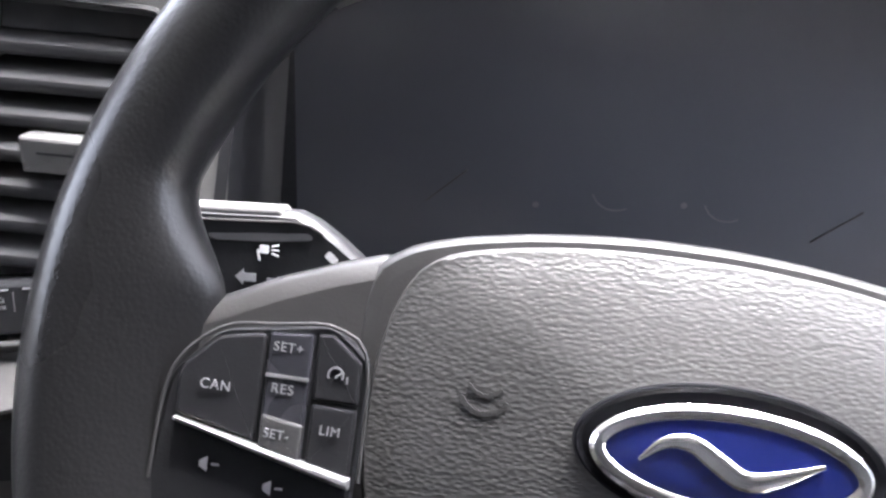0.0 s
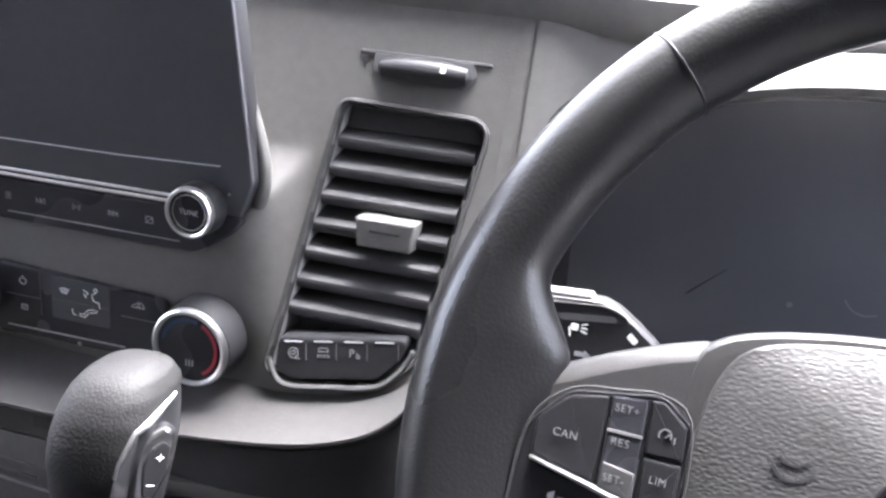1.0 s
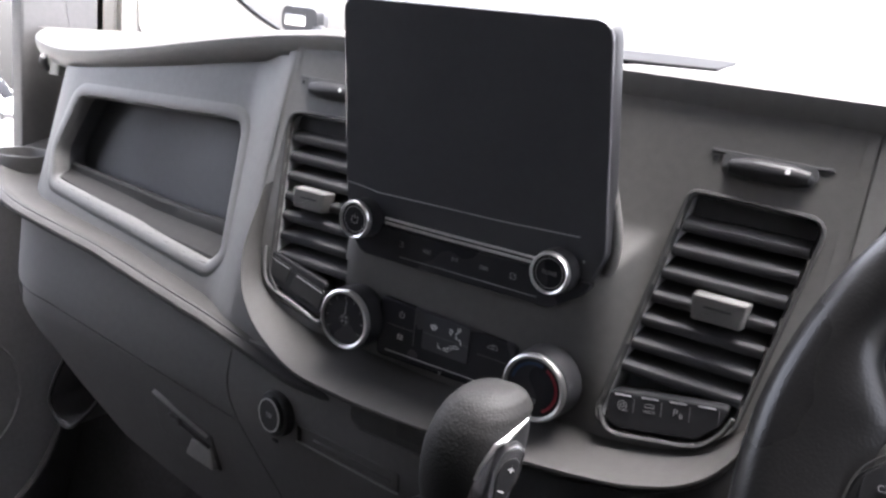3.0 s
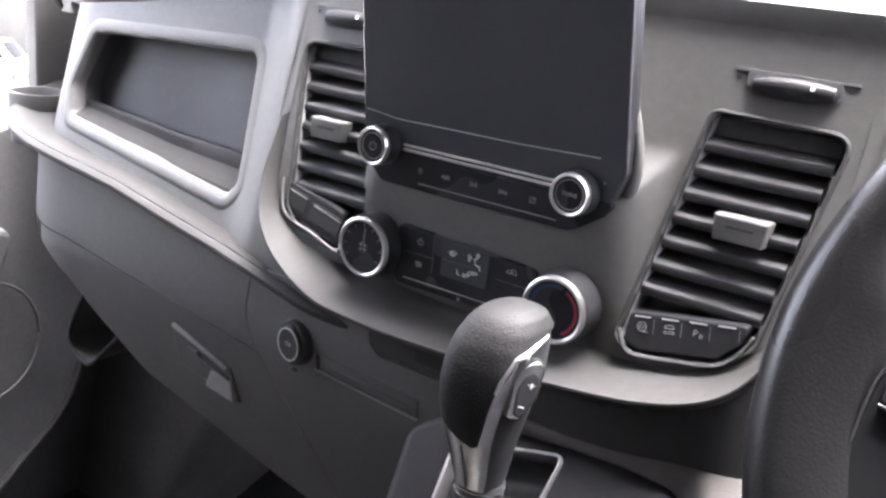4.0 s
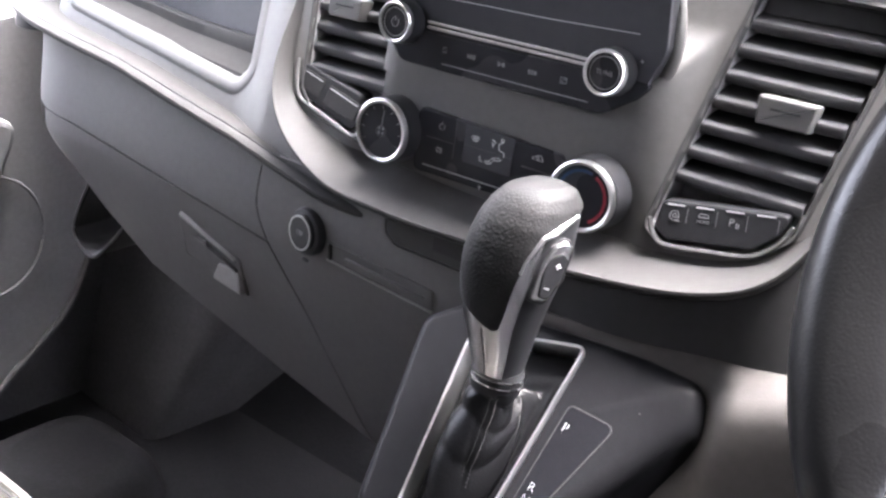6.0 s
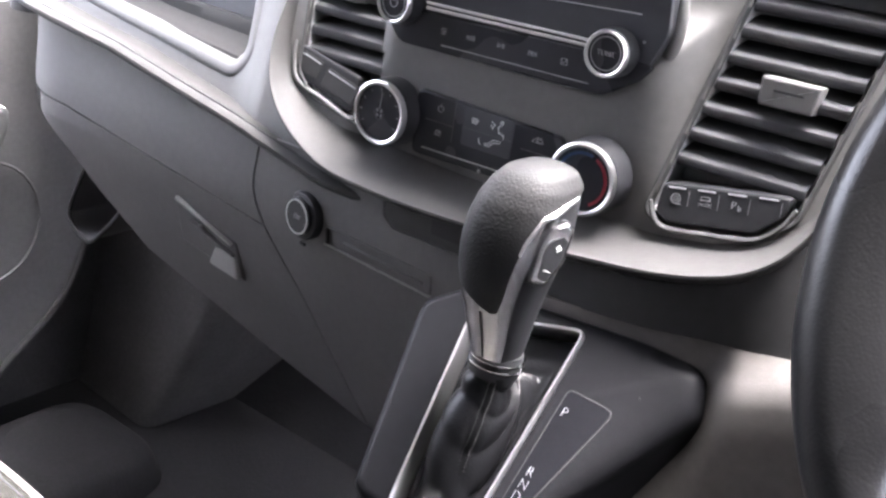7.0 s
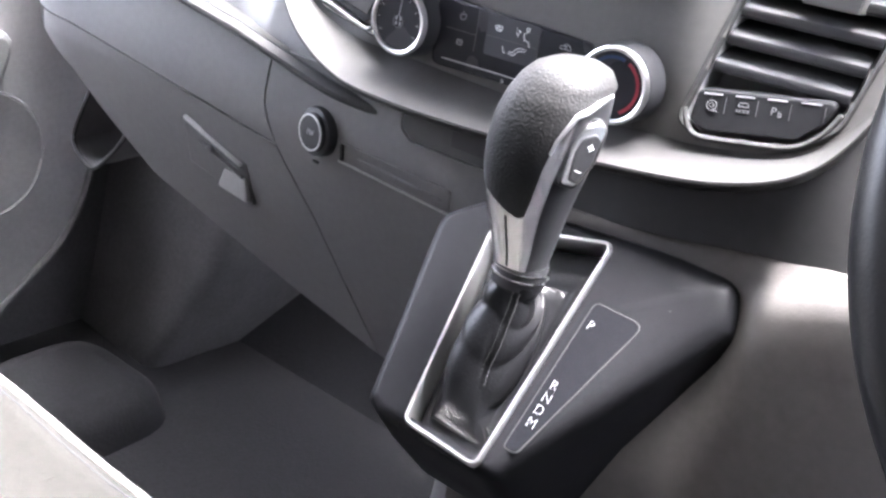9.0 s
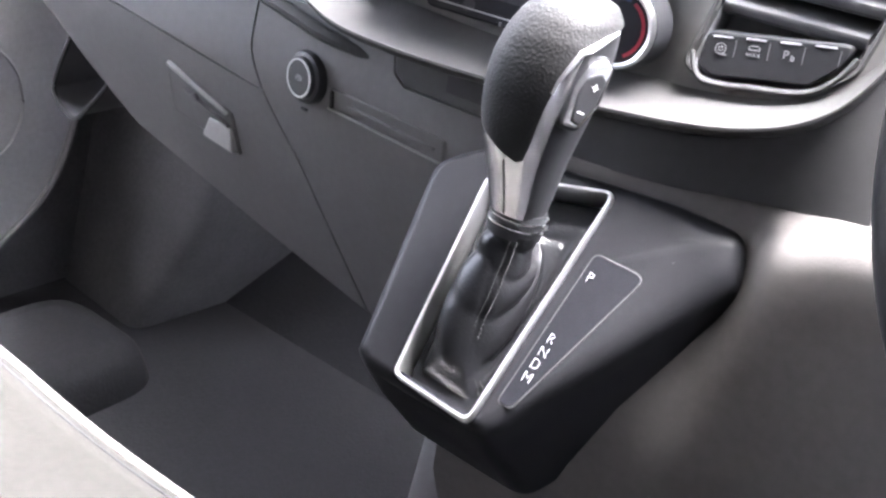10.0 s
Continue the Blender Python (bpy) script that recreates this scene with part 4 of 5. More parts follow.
part("front_demist_symbol", join(stroke([(-0.0030, 0.0010), (-0.0012, 0.0018), (0.0012, 0.0018), (0.0030, 0.0010), (0.0014, -0.0016), (-0.0014, -0.0016)], 0.0004, g @ pose(-0.0095, 0.7350, 0), True), *[bar(0.0004, 0.0030, g @ pose(-0.0095 + 0.0012 * q, 0.7352, 0.0001)) for q in (-1, 0, 1)]), INK, climate)
part("airflow_symbol", join(ring2(0.0013, 0.0004, g @ pose(0.0118, 0.7390, 0)), stroke([(0.0012, 0.0022), (-0.0012, 0.0010), (-0.0004, -0.0030), (0.0030, -0.0034), (0.0040, -0.0066)], 0.00045, g @ pose(0.0105, 0.7350, 0)),
                            stroke([(-0.0070, 0.0030), (-0.0038, 0.0016), (-0.0052, -0.0004)], 0.00045, g @ pose(0.0105, 0.7350, 0)), bar(0.0034, 0.0004, g @ pose(0.0045, 0.7345, 0.0001, 0, 0, -60))), INK, climate)
part("foot_symbol", join(stroke([(-0.0040, -0.0022), (0.0000, -0.0026), (0.0030, 0.0008), (0.0078, 0.0016), (0.0086, 0.0030)], 0.00045, g @ pose(0.004, 0.7235, 0)), stroke([(-0.0036, -0.0008), (-0.0008, -0.0010), (0.0022, 0.0024), (0.0070, 0.0032)], 0.00045, g @ pose(0.004, 0.7235, 0)),
                         stroke([(-0.0088, 0.0010), (-0.0078, -0.0022), (-0.0062, -0.0024)], 0.00045, g @ pose(0.004, 0.7235, 0))), INK, climate)
part("recirculation_symbol", join(stroke([(-0.0040, -0.0010), (-0.0034, 0.0006), (-0.0014, 0.0010), (-0.0002, 0.0022), (0.0022, 0.0022), (0.0034, 0.0008), (0.0040, -0.0010)], 0.0004, h @ pose(0.0395, 0.7345, 0), True), arc2(0.0011, 0.0004, 30, 330, h @ pose(0.0400, 0.7349, 0.0001))), DIM_INK, climate)
part("snow_symbol", join(*[bar(0.0032, 0.0004, h @ pose(-0.001, 0.7028, 0.0001 * q, 0, 0, 60 * q)) for q in range(3)]), DIM_INK, climate)
part("display_line", bar(0.038, 0.0004, g @ pose(0.001, 0.7290, 0)), RECESS, climate)
k, m = dial(climate, -0.0795, 0.7245, -0.003, 0.0165, 0.0226, 0.0030)
part("fan_symbol", join(*[slab(ellipse(0.0008, 0.0013, 12, 0.0023 * math.cos(a), 0.0023 * math.sin(a)), 0, 0.0003, 0.0001) for a in (0.8, 2.37, 3.94, 5.5)]), DIM_INK, k, m=m)
part("pointer", bar(0.0006, 0.0115, m @ pose(0.0008, 0.0090, 0.0001, 0, 0, -6)), DIM_INK, k)
part("fan_ring", ring2(0.0042, 0.0003, m @ pose(0, -0.0005, 0)), SOFT_INK, k)
part("scale_marks", join(*[bar(0.0006, 0.0018, m @ pose(0.0165 * math.sin(radians(a)), 0.0165 * math.cos(radians(a)), 0.0001, 0, 0, -a)) for a in range(-120, 121, 30)]), DIM_INK, k)
k, m = dial(climate, 0.0832, 0.7252, -0.006, 0.0165, 0.0226, 0.0030)
part("red_arc", arc2(0.0172, 0.0020, -60, 62, m), RED, k, "red arc for warm")
part("blue_arc", arc2(0.0172, 0.0020, 72, 170, m), BLUE, k, "blue arc for cool")
part("seat_heat_symbol", join(*[bar(0.0007, 0.004, m @ pose(-0.002 + 0.002 * q, -0.009, 0)) for q in range(3)]), DIM_INK, k)

# ---- power socket ----
socket = thing("power_socket", (-0.14, -0.008, 0.629), "round black power socket cap with a chrome ring", "power socket")
m = face_at(-0.1350, -0.0085, 0.6315, 0) @ pose(0, 0, 0, 0, -10, 0)
part("surround", lathe([(0.0190, -0.006), (0.0190, 0.001), (0.0178, 0.003), (0.0155, 0.0035)], 40), BLACK, socket, m=m)
part("cap", lathe([(0.0150, 0.0), (0.0145, 0.0062), (0.0130, 0.0070)], 40), BLACK, socket, m=m)
part("chrome_ring", ring2(0.0136, 0.0011, m, 0.0062, 0.0012, 40), DARK_CHROME, socket, "chrome ring")
letters("12V", 0.0052, m @ pose(0, 0, 0.0071), DIM_INK, socket)
part("lug", slab(box_outline(0.006, 0.002, 0.0006), 0, 0.002, 0.0005), BLACK, socket, m=m @ pose(0.002, -0.0225, 0))

# ---- gear console ----
console = thing("gear_console", (0.09, -0.02, 0.45), "dark grey gear selector console with a chrome frame", "gear console")
G = face_at(0.0, -0.067, 0.61, 45)


def gate(x, z):
    """A point of the sloping plate, from its place across and its height."""
    return (x, (z - 0.61) * math.sqrt(2))


PLATE = rounded([gate(0.0345, 0.5440), gate(0.046, 0.5400), gate(0.1255, 0.5395), gate(0.1975, 0.6335), gate(0.192, 0.6530), gate(0.157, 0.6535), gate(0.033, 0.6465), gate(0.0070, 0.6300)], [0.008, 0.006, 0.012, 0.016, 0.016, 0.02, 0.030, 0.018], 8)
FRAME = rounded([gate(0.0660, 0.5435), gate(0.1165, 0.5415), gate(0.1195, 0.6450), gate(0.0475, 0.6320)], [0.006, 0.006, 0.005, 0.006], 6)
mid = gate(0.088, 0.592)


def spin(outline, n=240):
    """The outline sampled at even angles round the frame's middle."""
    out = []
    for k in range(n):
        a = 2 * math.pi * k / n
        u, best = Vector((math.cos(a), math.sin(a))), None
        for i in range(len(outline)):
            p, q = Vector(outline[i - 1]) - Vector(mid), Vector(outline[i]) - Vector(mid)
            e = q - p
            det = u.x * -e.y + u.y * e.x
            if abs(det) > 1e-12:
                r, h = (p.x * -e.y + p.y * e.x) / det, (u.x * p.y - u.y * p.x) / det
                if r > 0 and -1e-6 <= h <= 1 + 1e-6 and (best is None or r > best):
                    best = r
        out.append((mid[0] + u.x * best, mid[1] + u.y * best))
    return out


loops = []
for g, d in ((-0.008, -0.10), (-0.004, -0.04), (-0.0010, -0.018), (0.0, -0.011), (0.0012, -0.0062), (0.0034, -0.0030), (0.0062, -0.0012), (0.0092, -0.0003), (0.0110, 0.0)):
    tight, broad = spin(inset(PLATE, g * 0.75 if g > 0 else g)), spin(inset(PLATE, g * 2.1 if g > 0 else g))
    row = []
    for p, q in zip(tight, broad):
        w = smooth(0.140, 0.180, p[0])
        row.append((p[0] * (1 - w) + q[0] * w, p[1] * (1 - w) + q[1] * w, d))
    loops.append(row)
loops.append([(x, y, 0.0) for x, y in spin(FRAME)])
loops.append([(x, y, -0.02) for x, y in spin(FRAME)])
bm = loft(loops, caps=False)
part("plate", bm, CONSOLE, console, "satin dark plate", m=G)
part("chrome_frame", ring(inset(FRAME, -0.0012), [(0, -0.003), (0.0002, 0.0018), (0.0011, 0.0032), (0.0021, 0.0031), (0.0028, 0.0018), (0.0031, -0.014), (0.002, -0.014)]), FRAME_CHROME, console, "polished chrome frame", m=G)
LABEL = rounded([gate(0.1238, 0.5535), gate(0.1315, 0.5535), gate(0.1575, 0.6190), gate(0.1275, 0.6200)], [0.002, 0.004, 0.005, 0.004], 4)
part("label_groove", ring(inset(LABEL, -0.0006), [(0, -0.001), (0.0001, 0.0002), (0.0006, 0.0002), (0.0007, -0.001)]), LEDGE_DARK, console, m=G)
part("label_plate", slab(LABEL, -0.002, 0.0006, 0.0004), LABEL_BLACK, console, "black inset label plate", m=G)
for word, x, z in (("P", 0.1318, 0.6101), ("R", 0.1313, 0.5826), ("N", 0.1313, 0.5771), ("D", 0.1309, 0.5717), ("M", 0.1309, 0.5660)):
    letters(word, 0.0084, G @ pose(gate(x, z)[0], gate(x, z)[1], 0.0008) @ Matrix.Diagonal((0.86, 1.0, 1, 1)), KEY_INK, console, thin=0.00022)
part("screw_dot", slab(ellipse(0.0005, 0.0005, 8), 0, 0.0004, 0.0001), LEDGE, console, m=G @ pose(*gate(0.166, 0.6285), 0))
# column under the console down to the floor
part("column", loft([[(x, y, z) for x, y in box_outline(w, d, 0.03, 5, 0.095, cy)] for w, d, cy, z in ((0.20, 0.24, 0.10, 0.06), (0.18, 0.24, 0.09, 0.25), (0.15, 0.20, 0.07, 0.44), (0.12, 0.14, 0.04, 0.56))]), LOWER, console)

lever = thing("gear_lever", (0.09, -0.075, 0.60), "automatic gear lever, leather knob, chrome trim and wrinkled gaiter", "gear lever")
# gaiter: a loose skirt inside the frame, then folds up to the collar
collar = Vector((0.0885, -0.079, 0.627))
base_c = G @ Vector((*gate(0.084, 0.579), -0.010))
up_g = G.to_3x3() @ Vector((0, 1, 0))
LEVELS = 72


def puffs(s, a):
    """How far the leather stands out at the way s up and the angle a: rounded rolls parted by sharp creases that run askew."""
    lean = s + 0.050 * math.sin(a + 0.7) + 0.022 * math.sin(2 * a + 1.9)
    roll = abs(math.sin(math.pi * (lean - 0.24) / 0.18)) ** 0.6
    pleat = abs(math.sin(1.5 * a + 2.4 * s + 0.5)) ** 0.6
    loose = noise.noise(Vector((math.cos(a) * 1.2, math.sin(a) * 1.2, s * 5.0)))
    return 0.0024 * (roll - 0.66) * smooth(0.95, 0.70, s) + 0.0034 * (pleat - 0.65) * smooth(0.90, 0.50, s) + 0.0022 * loose


loops = []
for k in range(LEVELS):
    s = k / (LEVELS - 1)
    row = []
    for x, y in spin(inset(FRAME, 0.0030), 120):
        edge = G @ Vector((x, y, -0.012))
        a = math.atan2((edge - base_c).dot(up_g), (edge - base_c).dot(Vector((1, 0, 0))))
        floor_p = edge.lerp(base_c, 0.24) + Vector((0, -0.002, -0.002))
        r = 0.0134 + 0.0070 * smooth(0.75, 0.25, s)
        axis = base_c.lerp(collar, smooth(-0.1, 1.05, s))
        across = up_g.lerp(Vector((0, 1, 0)), smooth(0.2, 0.9, s)).normalized()
        long_way = 1 + 1.3 * smooth(0.75, 0.22, s)
        ring_p = axis + Vector((1, 0, 0)) * (math.cos(a) * r) + across * (math.sin(a) * r * long_way)
        way = (Vector((1, 0, 0)) * math.cos(a) + across * math.sin(a)).normalized()
        if s < 0.16:
            w = edge.lerp(floor_p, s / 0.16)
        else:
            w = floor_p.lerp(ring_p, smooth(0.16, 0.36, s))
        free = smooth(0.03, 0.20, s) * smooth(1.0, 0.90, s)
        w += way * puffs(s, a) * free + Vector((0, 0, 0.0030 * noise.noise(Vector((a * 1.6, s * 11, 1.0))))) * free * smooth(0.40, 0.15, s)
        row.append(w[:])
    loops.append(row)
front = 98
part("gaiter", loft(loops, caps=False), BOOT, lever, "shiny black leather gaiter", angle=80)
seam = []
for dx in (-0.0020, 0.0020):
    for k in [q for q in range(4, 60) if not 16 <= q < 26]:
        for h in (0.2,):
            p = Vector(loops[k][front]).lerp(Vector(loops[k + 1][front]), h) + Vector((dx, -0.0006, 0.0003))
            seam.append(box(0.0006, 0.0010, 0.0011, 0.0002, Matrix.Translation(p)))
tagged(part("stitching", join(*seam), LEDGE, lever, "double row of stitches"), kind="stuff")
m = pose(0.0880, -0.078, 0.6285, -4, 3, 0)
part("collar", lathe([(0.0150, -0.006), (0.0157, 0.0), (0.0156, 0.004), (0.0148, 0.0085)], 40), BLACK, lever, "black collar", m=m)
part("collar_ring", ring2(0.0166, 0.0016, m, 0.0002, 0.0010, 48), BRIGHT, lever, "thin chrome ring")
part("collar_ring", ring2(0.0164, 0.0016, m, 0.0044, 0.0008, 48), BRIGHT, lever, "thin chrome ring")

# knob: sections from the collar up
SECT = ((0.634, 0.0880, -0.078, 0.0138, 0.0145), (0.645, 0.0876, -0.078, 0.0160, 0.0170), (0.660, 0.0868, -0.079, 0.0188, 0.0208), (0.675, 0.0868, -0.080, 0.0218, 0.0250), (0.690, 0.0872, -0.080, 0.0247, 0.0285),
        (0.705, 0.0880, -0.079, 0.0264, 0.0305), (0.718, 0.0888, -0.077, 0.0264, 0.0305), (0.730, 0.0902, -0.075, 0.0246, 0.0288), (0.739, 0.0915, -0.0735, 0.0215, 0.0252), (0.745, 0.0922, -0.0725, 0.0172, 0.0205),
        (0.7485, 0.0925, -0.072, 0.0105, 0.0125), (0.7495, 0.0927, -0.072, 0.0001, 0.0001))


def knob_at(a, z, out=0.0):
    c = [float(np.interp(z, [q[0] for q in SECT], [q[i] for q in SECT])) for i in range(1, 5)]
    ca, sa = math.cos(a), math.sin(a)
    e = 2 / 2.5
    return (c[0] + (c[2] + out) * math.copysign(abs(ca) ** e, ca), c[1] + (c[3] + out) * math.copysign(abs(sa) ** e, sa), z)


def hem(a):
    """The height at which the leather ends, round the knob."""
    d = math.degrees(a)
    d = (d + 90 + 180) % 360 - 180
    return float(np.interp(d, (-180, -120, -60, -10, 2, 14, 24, 29, 33, 38, 45, 52, 82, 110, 180), (0.70, 0.695, 0.685, 0.675, 0.671, 0.669, 0.671, 0.680, 0.698, 0.714, 0.721, 0.727, 0.733, 0.737, 0.737)))


def chrome_end(a):
    d = math.degrees(a)
    d = (d + 90 + 180) % 360 - 180
    return float(np.interp(d, (-180, -90, 0, 40, 44, 48, 52, 56, 62, 180), (0.636, 0.636, 0.636, 0.636, 0.648, 0.672, 0.700, 0.722, 0.737, 0.737)))


ring_a = [2 * math.pi * k / 240 - math.pi / 2 for k in range(241)]
tops = steps_between(0, 1, 22)
part("leather_grip", sheet(ring_a, tops, lambda a, v: knob_at(a, hem(a) + (0.7495 - hem(a)) * (1 - (1 - v) ** 1.8), 0.0008 * (1 - v) ** 0.3)), KNOB_LEATHER, lever, "grey grained leather grip", angle=60)
part("chrome_trim", sheet(ring_a, steps_between(0, 1, 10), lambda a, v: knob_at(a, chrome_end(a) + (max(hem(a), chrome_end(a) + 0.0005) + 0.0006 - chrome_end(a)) * v, 0.0003)), LEVER_CHROME, lever, "satin chrome trim", angle=60)
part("back_shell", sheet(ring_a, steps_between(0, 1, 14), lambda a, v: knob_at(a, 0.634 + (0.738 - 0.634) * v, -0.0006)), BLACK, lever, angle=60)
part("trim_seam", tube([knob_at(radians(-90), z, 0.0006) for z in steps_between(0.637, 0.668, 8)], 0.0004, n=6), BLACK, lever)
part("grip_edge", tube([knob_at(radians(a), hem(radians(a)), 0.001) for a in range(-54, 9, 2)], lambda t: 0.0008 + 0.0008 * math.sin(math.pi * t), n=8), CHROME, lever, "polished edge")
# thumb switch on the driver's side
ax_z = Vector((math.cos(radians(-34)), math.sin(radians(-34)), 0.18)).normalized()
ax_y = Vector((0.36, 0.10, 1.0))
ax_y = (ax_y - ax_z * ax_y.dot(ax_z)).normalized()
B = Matrix.Translation(Vector(knob_at(radians(-14), 0.7085)) + ax_z * 0.0005) @ Matrix((ax_y.cross(ax_z), ax_y, ax_z)).transposed().to_4x4()
KEY_OUT = rounded([(-0.0062, -0.0180), (0.0028, -0.0176), (0.0084, -0.0030), (0.0082, 0.0150), (0.0030, 0.0184), (-0.0050, 0.0130), (-0.0084, 0.0020)], [0.003, 0.004, 0.010, 0.005, 0.005, 0.009, 0.012], 5)
KEY_IN = rounded([(-0.0036, -0.0150), (0.0020, -0.0156), (0.0066, -0.0030), (0.0066, 0.0085), (0.0025, 0.0112), (-0.0034, 0.0070), (-0.0056, -0.0010)], [0.002, 0.003, 0.008, 0.003, 0.003, 0.006, 0.008], 5)
part("switch_base", slab(inset(KEY_OUT, -0.0013), -0.012, 0.0006, 0.0010), BLACK, lever, "dark switch surround", m=B)
part("switch_plate", slab(KEY_OUT, -0.002, 0.0028, 0.0018), LEVER_CHROME, lever, "polished switch plate", m=B)
part("thumb_switch", slab(KEY_IN, 0.001, 0.0036, 0.0010), KEY, lever, "black thumb switch", m=B)
part("plus_mark", join(bar(0.0036, 0.0004, B @ pose(0.0018, 0.0035, 0.0036)), bar(0.0004, 0.0036, B @ pose(0.0018, 0.0035, 0.0037))), INK, lever)
part("minus_mark", bar(0.0036, 0.0004, B @ pose(-0.0004, -0.0095, 0.0036)), INK, lever)

# ---- steering wheel ----
wheel = thing("steering_wheel", (0.4433, -0.06, 0.75), "grey leather steering wheel with switches and a blue oval badge", "steering wheel")
W = Matrix.Translation((0.4433, -0.1207, 0.7853)) @ pose(0, 0, 0, 90 - 24.4, 0, 0)
W_LEVEL = W.copy()
W = W @ pose(0, 0, 0, 0, 0, -2.5)
R_W, T_W = 0.1822, 0.0180
ring_pts = steps_between(0, 2 * math.pi, 320)[:-1]


def rim_loop(t):
    d = math.degrees(t) % 360
    near = smooth(28, 17, abs(d - 190)) + smooth(28, 17, abs(d - 350))
    out = []
    for k in range(24):
        a = 2 * math.pi * k / 24
        rx, rz = T_W * 0.94, T_W * 1.08
        inner = 0.020 * near if math.cos(a) < 0 else 0
        if math.cos(a) < 0:
            rz *= 1 - 0.40 * near * math.cos(a) ** 2
        r = R_W + math.cos(a) * (rx + inner)
        out.append((r * math.cos(t), r * math.sin(t), rz * math.sin(a)))
    return out


rim = part("rim", loft([rim_loop(t) for t in ring_pts + [0.0]], caps=False), LEATHER, wheel, "worn leather rim", m=W)
for d in (135, 45):
    t = radians(d)
    c = Vector((R_W * math.cos(t), R_W * math.sin(t), 0))
    e = Vector((math.cos(t), math.sin(t), 0))
    part("rim_seam", tube([(W @ (c + e * (T_W * 0.945 * math.cos(a)) + Vector((0, 0, T_W * 1.085 * math.sin(a)))))[:] for a in steps_between(0, 2 * math.pi, 28)[:-1]], 0.0005, True, 6), BLACK, rim)
stitches = []
for k in range(150):
    t = radians(214 + k * 0.75)
    stitches.append(box(0.0016, 0.0006, 0.0006, 0.0001, pose((R_W - T_W * 0.93) * math.cos(t), (R_W - T_W * 0.93) * math.sin(t), 0.0, 0, 0, math.degrees(t) + 60)))
part("rim_stitching", join(*stitches), LOWER, rim, m=W)

# spokes and hub
top_edge_w = [(0.104, 0.026), (0.096, 0.0335), (0.080, 0.0395), (0.0577, 0.0448), (0.0341, 0.0489), (0.0161, 0.0512), (0.0, 0.0523), (-0.0145, 0.0526), (-0.0298, 0.0523), (-0.0451, 0.0511), (-0.0604, 0.0492), (-0.0742, 0.0467), (-0.0833, 0.0445), (-0.0950, 0.0400), (-0.104, 0.030)]
side_w = [(-0.105, 0.0), (-0.103, -0.030), (-0.085, -0.075), (-0.058, -0.110), (-0.03, -0.120), (0.0, -0.122), (0.03, -0.120), (0.058, -0.110), (0.085, -0.075), (0.103, -0.030), (0.105, 0.0)]
HUB = [(p.x, p.z) for p in curve_through([(x, 0, y) for x, y in top_edge_w + side_w + top_edge_w[:1]], 121)[:-1]]
part("hub_cover", loft([[(x, y, d) for x, y in inset(HUB, g)] for g, d in ((0.012, -0.030), (0.004, -0.016), (0.0, -0.006), (-0.0002, 0.0005), (0.0006, 0.0035), (0.0022, 0.0052), (0.006, 0.0056))], caps=True), SPOKE, wheel, "smooth grey hub surround", m=W)
top_p = [(0.0950, 0.018), (0.0915, 0.0290), (0.0800, 0.0350), (0.0577, 0.0408), (0.0341, 0.0450), (0.0161, 0.0473), (0.0, 0.0484), (-0.0151, 0.0486), (-0.0301, 0.0483), (-0.0451, 0.0473), (-0.0601, 0.0454), (-0.0736, 0.0428), (-0.0825, 0.0400), (-0.0895, 0.0350), (-0.0940, 0.0270), (-0.0968, 0.0170)]
side_p = [(-0.0985, 0.0), (-0.0960, -0.028), (-0.080, -0.070), (-0.054, -0.103), (-0.028, -0.111), (0.0, -0.113), (0.028, -0.111), (0.054, -0.103), (0.080, -0.070), (0.0950, -0.028), (0.0965, 0.0)]
PAD = [(p.x, p.z) for p in curve_through([(x, 0, y) for x, y in top_p + side_p + top_p[:1]], 121)[:-1]]
dome = [[(x, y, d) for x, y in inset(PAD, g)] for g, d in ((0.0, 0.0), (0.0, 0.0060), (0.0006, 0.0078))]
for q in (0.975, 0.94, 0.90, 0.85, 0.78, 0.70, 0.60, 0.48, 0.35, 0.2, 0.02):
    dome.append([(x * q, -0.010 + (y + 0.010) * q, 0.0072 + 0.0130 * (1 - q * q) ** 0.9) for x, y in PAD])
airbag = part("airbag_pad", loft(dome), AIRBAG, wheel, "grained airbag pad", m=W, angle=60)
part("airbag_mark", join(arc2(0.0075, 0.0013, 205, 335, Matrix(), 0.0016), arc2(0.0060, 0.0010, 215, 325, pose(0.0, 0.0035, 0), 0.0016)), SPOKE, airbag, "moulded mark", m=W @ pose(-0.067, 0.0065, 0.0133, 0, -8, 0))
EM = W @ pose(-0.0035, -0.0022, 0.0198)
# Recess in black, set slightly high, so its colour gives the shade above the badge.
part("badge_well_shade", loft([[(x, y, d) for x, y in ellipse(0.0360 + g, 0.0146 + g, 72)] for g, d in ((0.0040, -0.003), (0.0036, 0.0004), (0.0030, 0.0006), (0.0024, 0.0001), (0.0015, -0.0006))]), LABEL_BLACK, wheel, "recess round the badge, painted black for its shade", m=EM @ pose(0, 0.0010, 0))
badge = part("badge_rim", ring(ellipse(0.0360, 0.0146, 72), [(0, -0.002), (0.0003, 0.0016), (0.0014, 0.0026), (0.0030, 0.0024), (0.0042, 0.0014), (0.0046, -0.001)]), BRIGHT, wheel, "polished oval badge rim", m=EM)
part("badge_enamel", loft([[(x, y, d) for x, y in ellipse(0.0322 * q, 0.0108 * q, 64)] for q, d in ((1, -0.001), (1, 0.0010), (0.9, 0.0014), (0.6, 0.0017), (0.2, 0.0018))]), EMBLEM, badge, "plain dark blue enamel oval", m=EM)
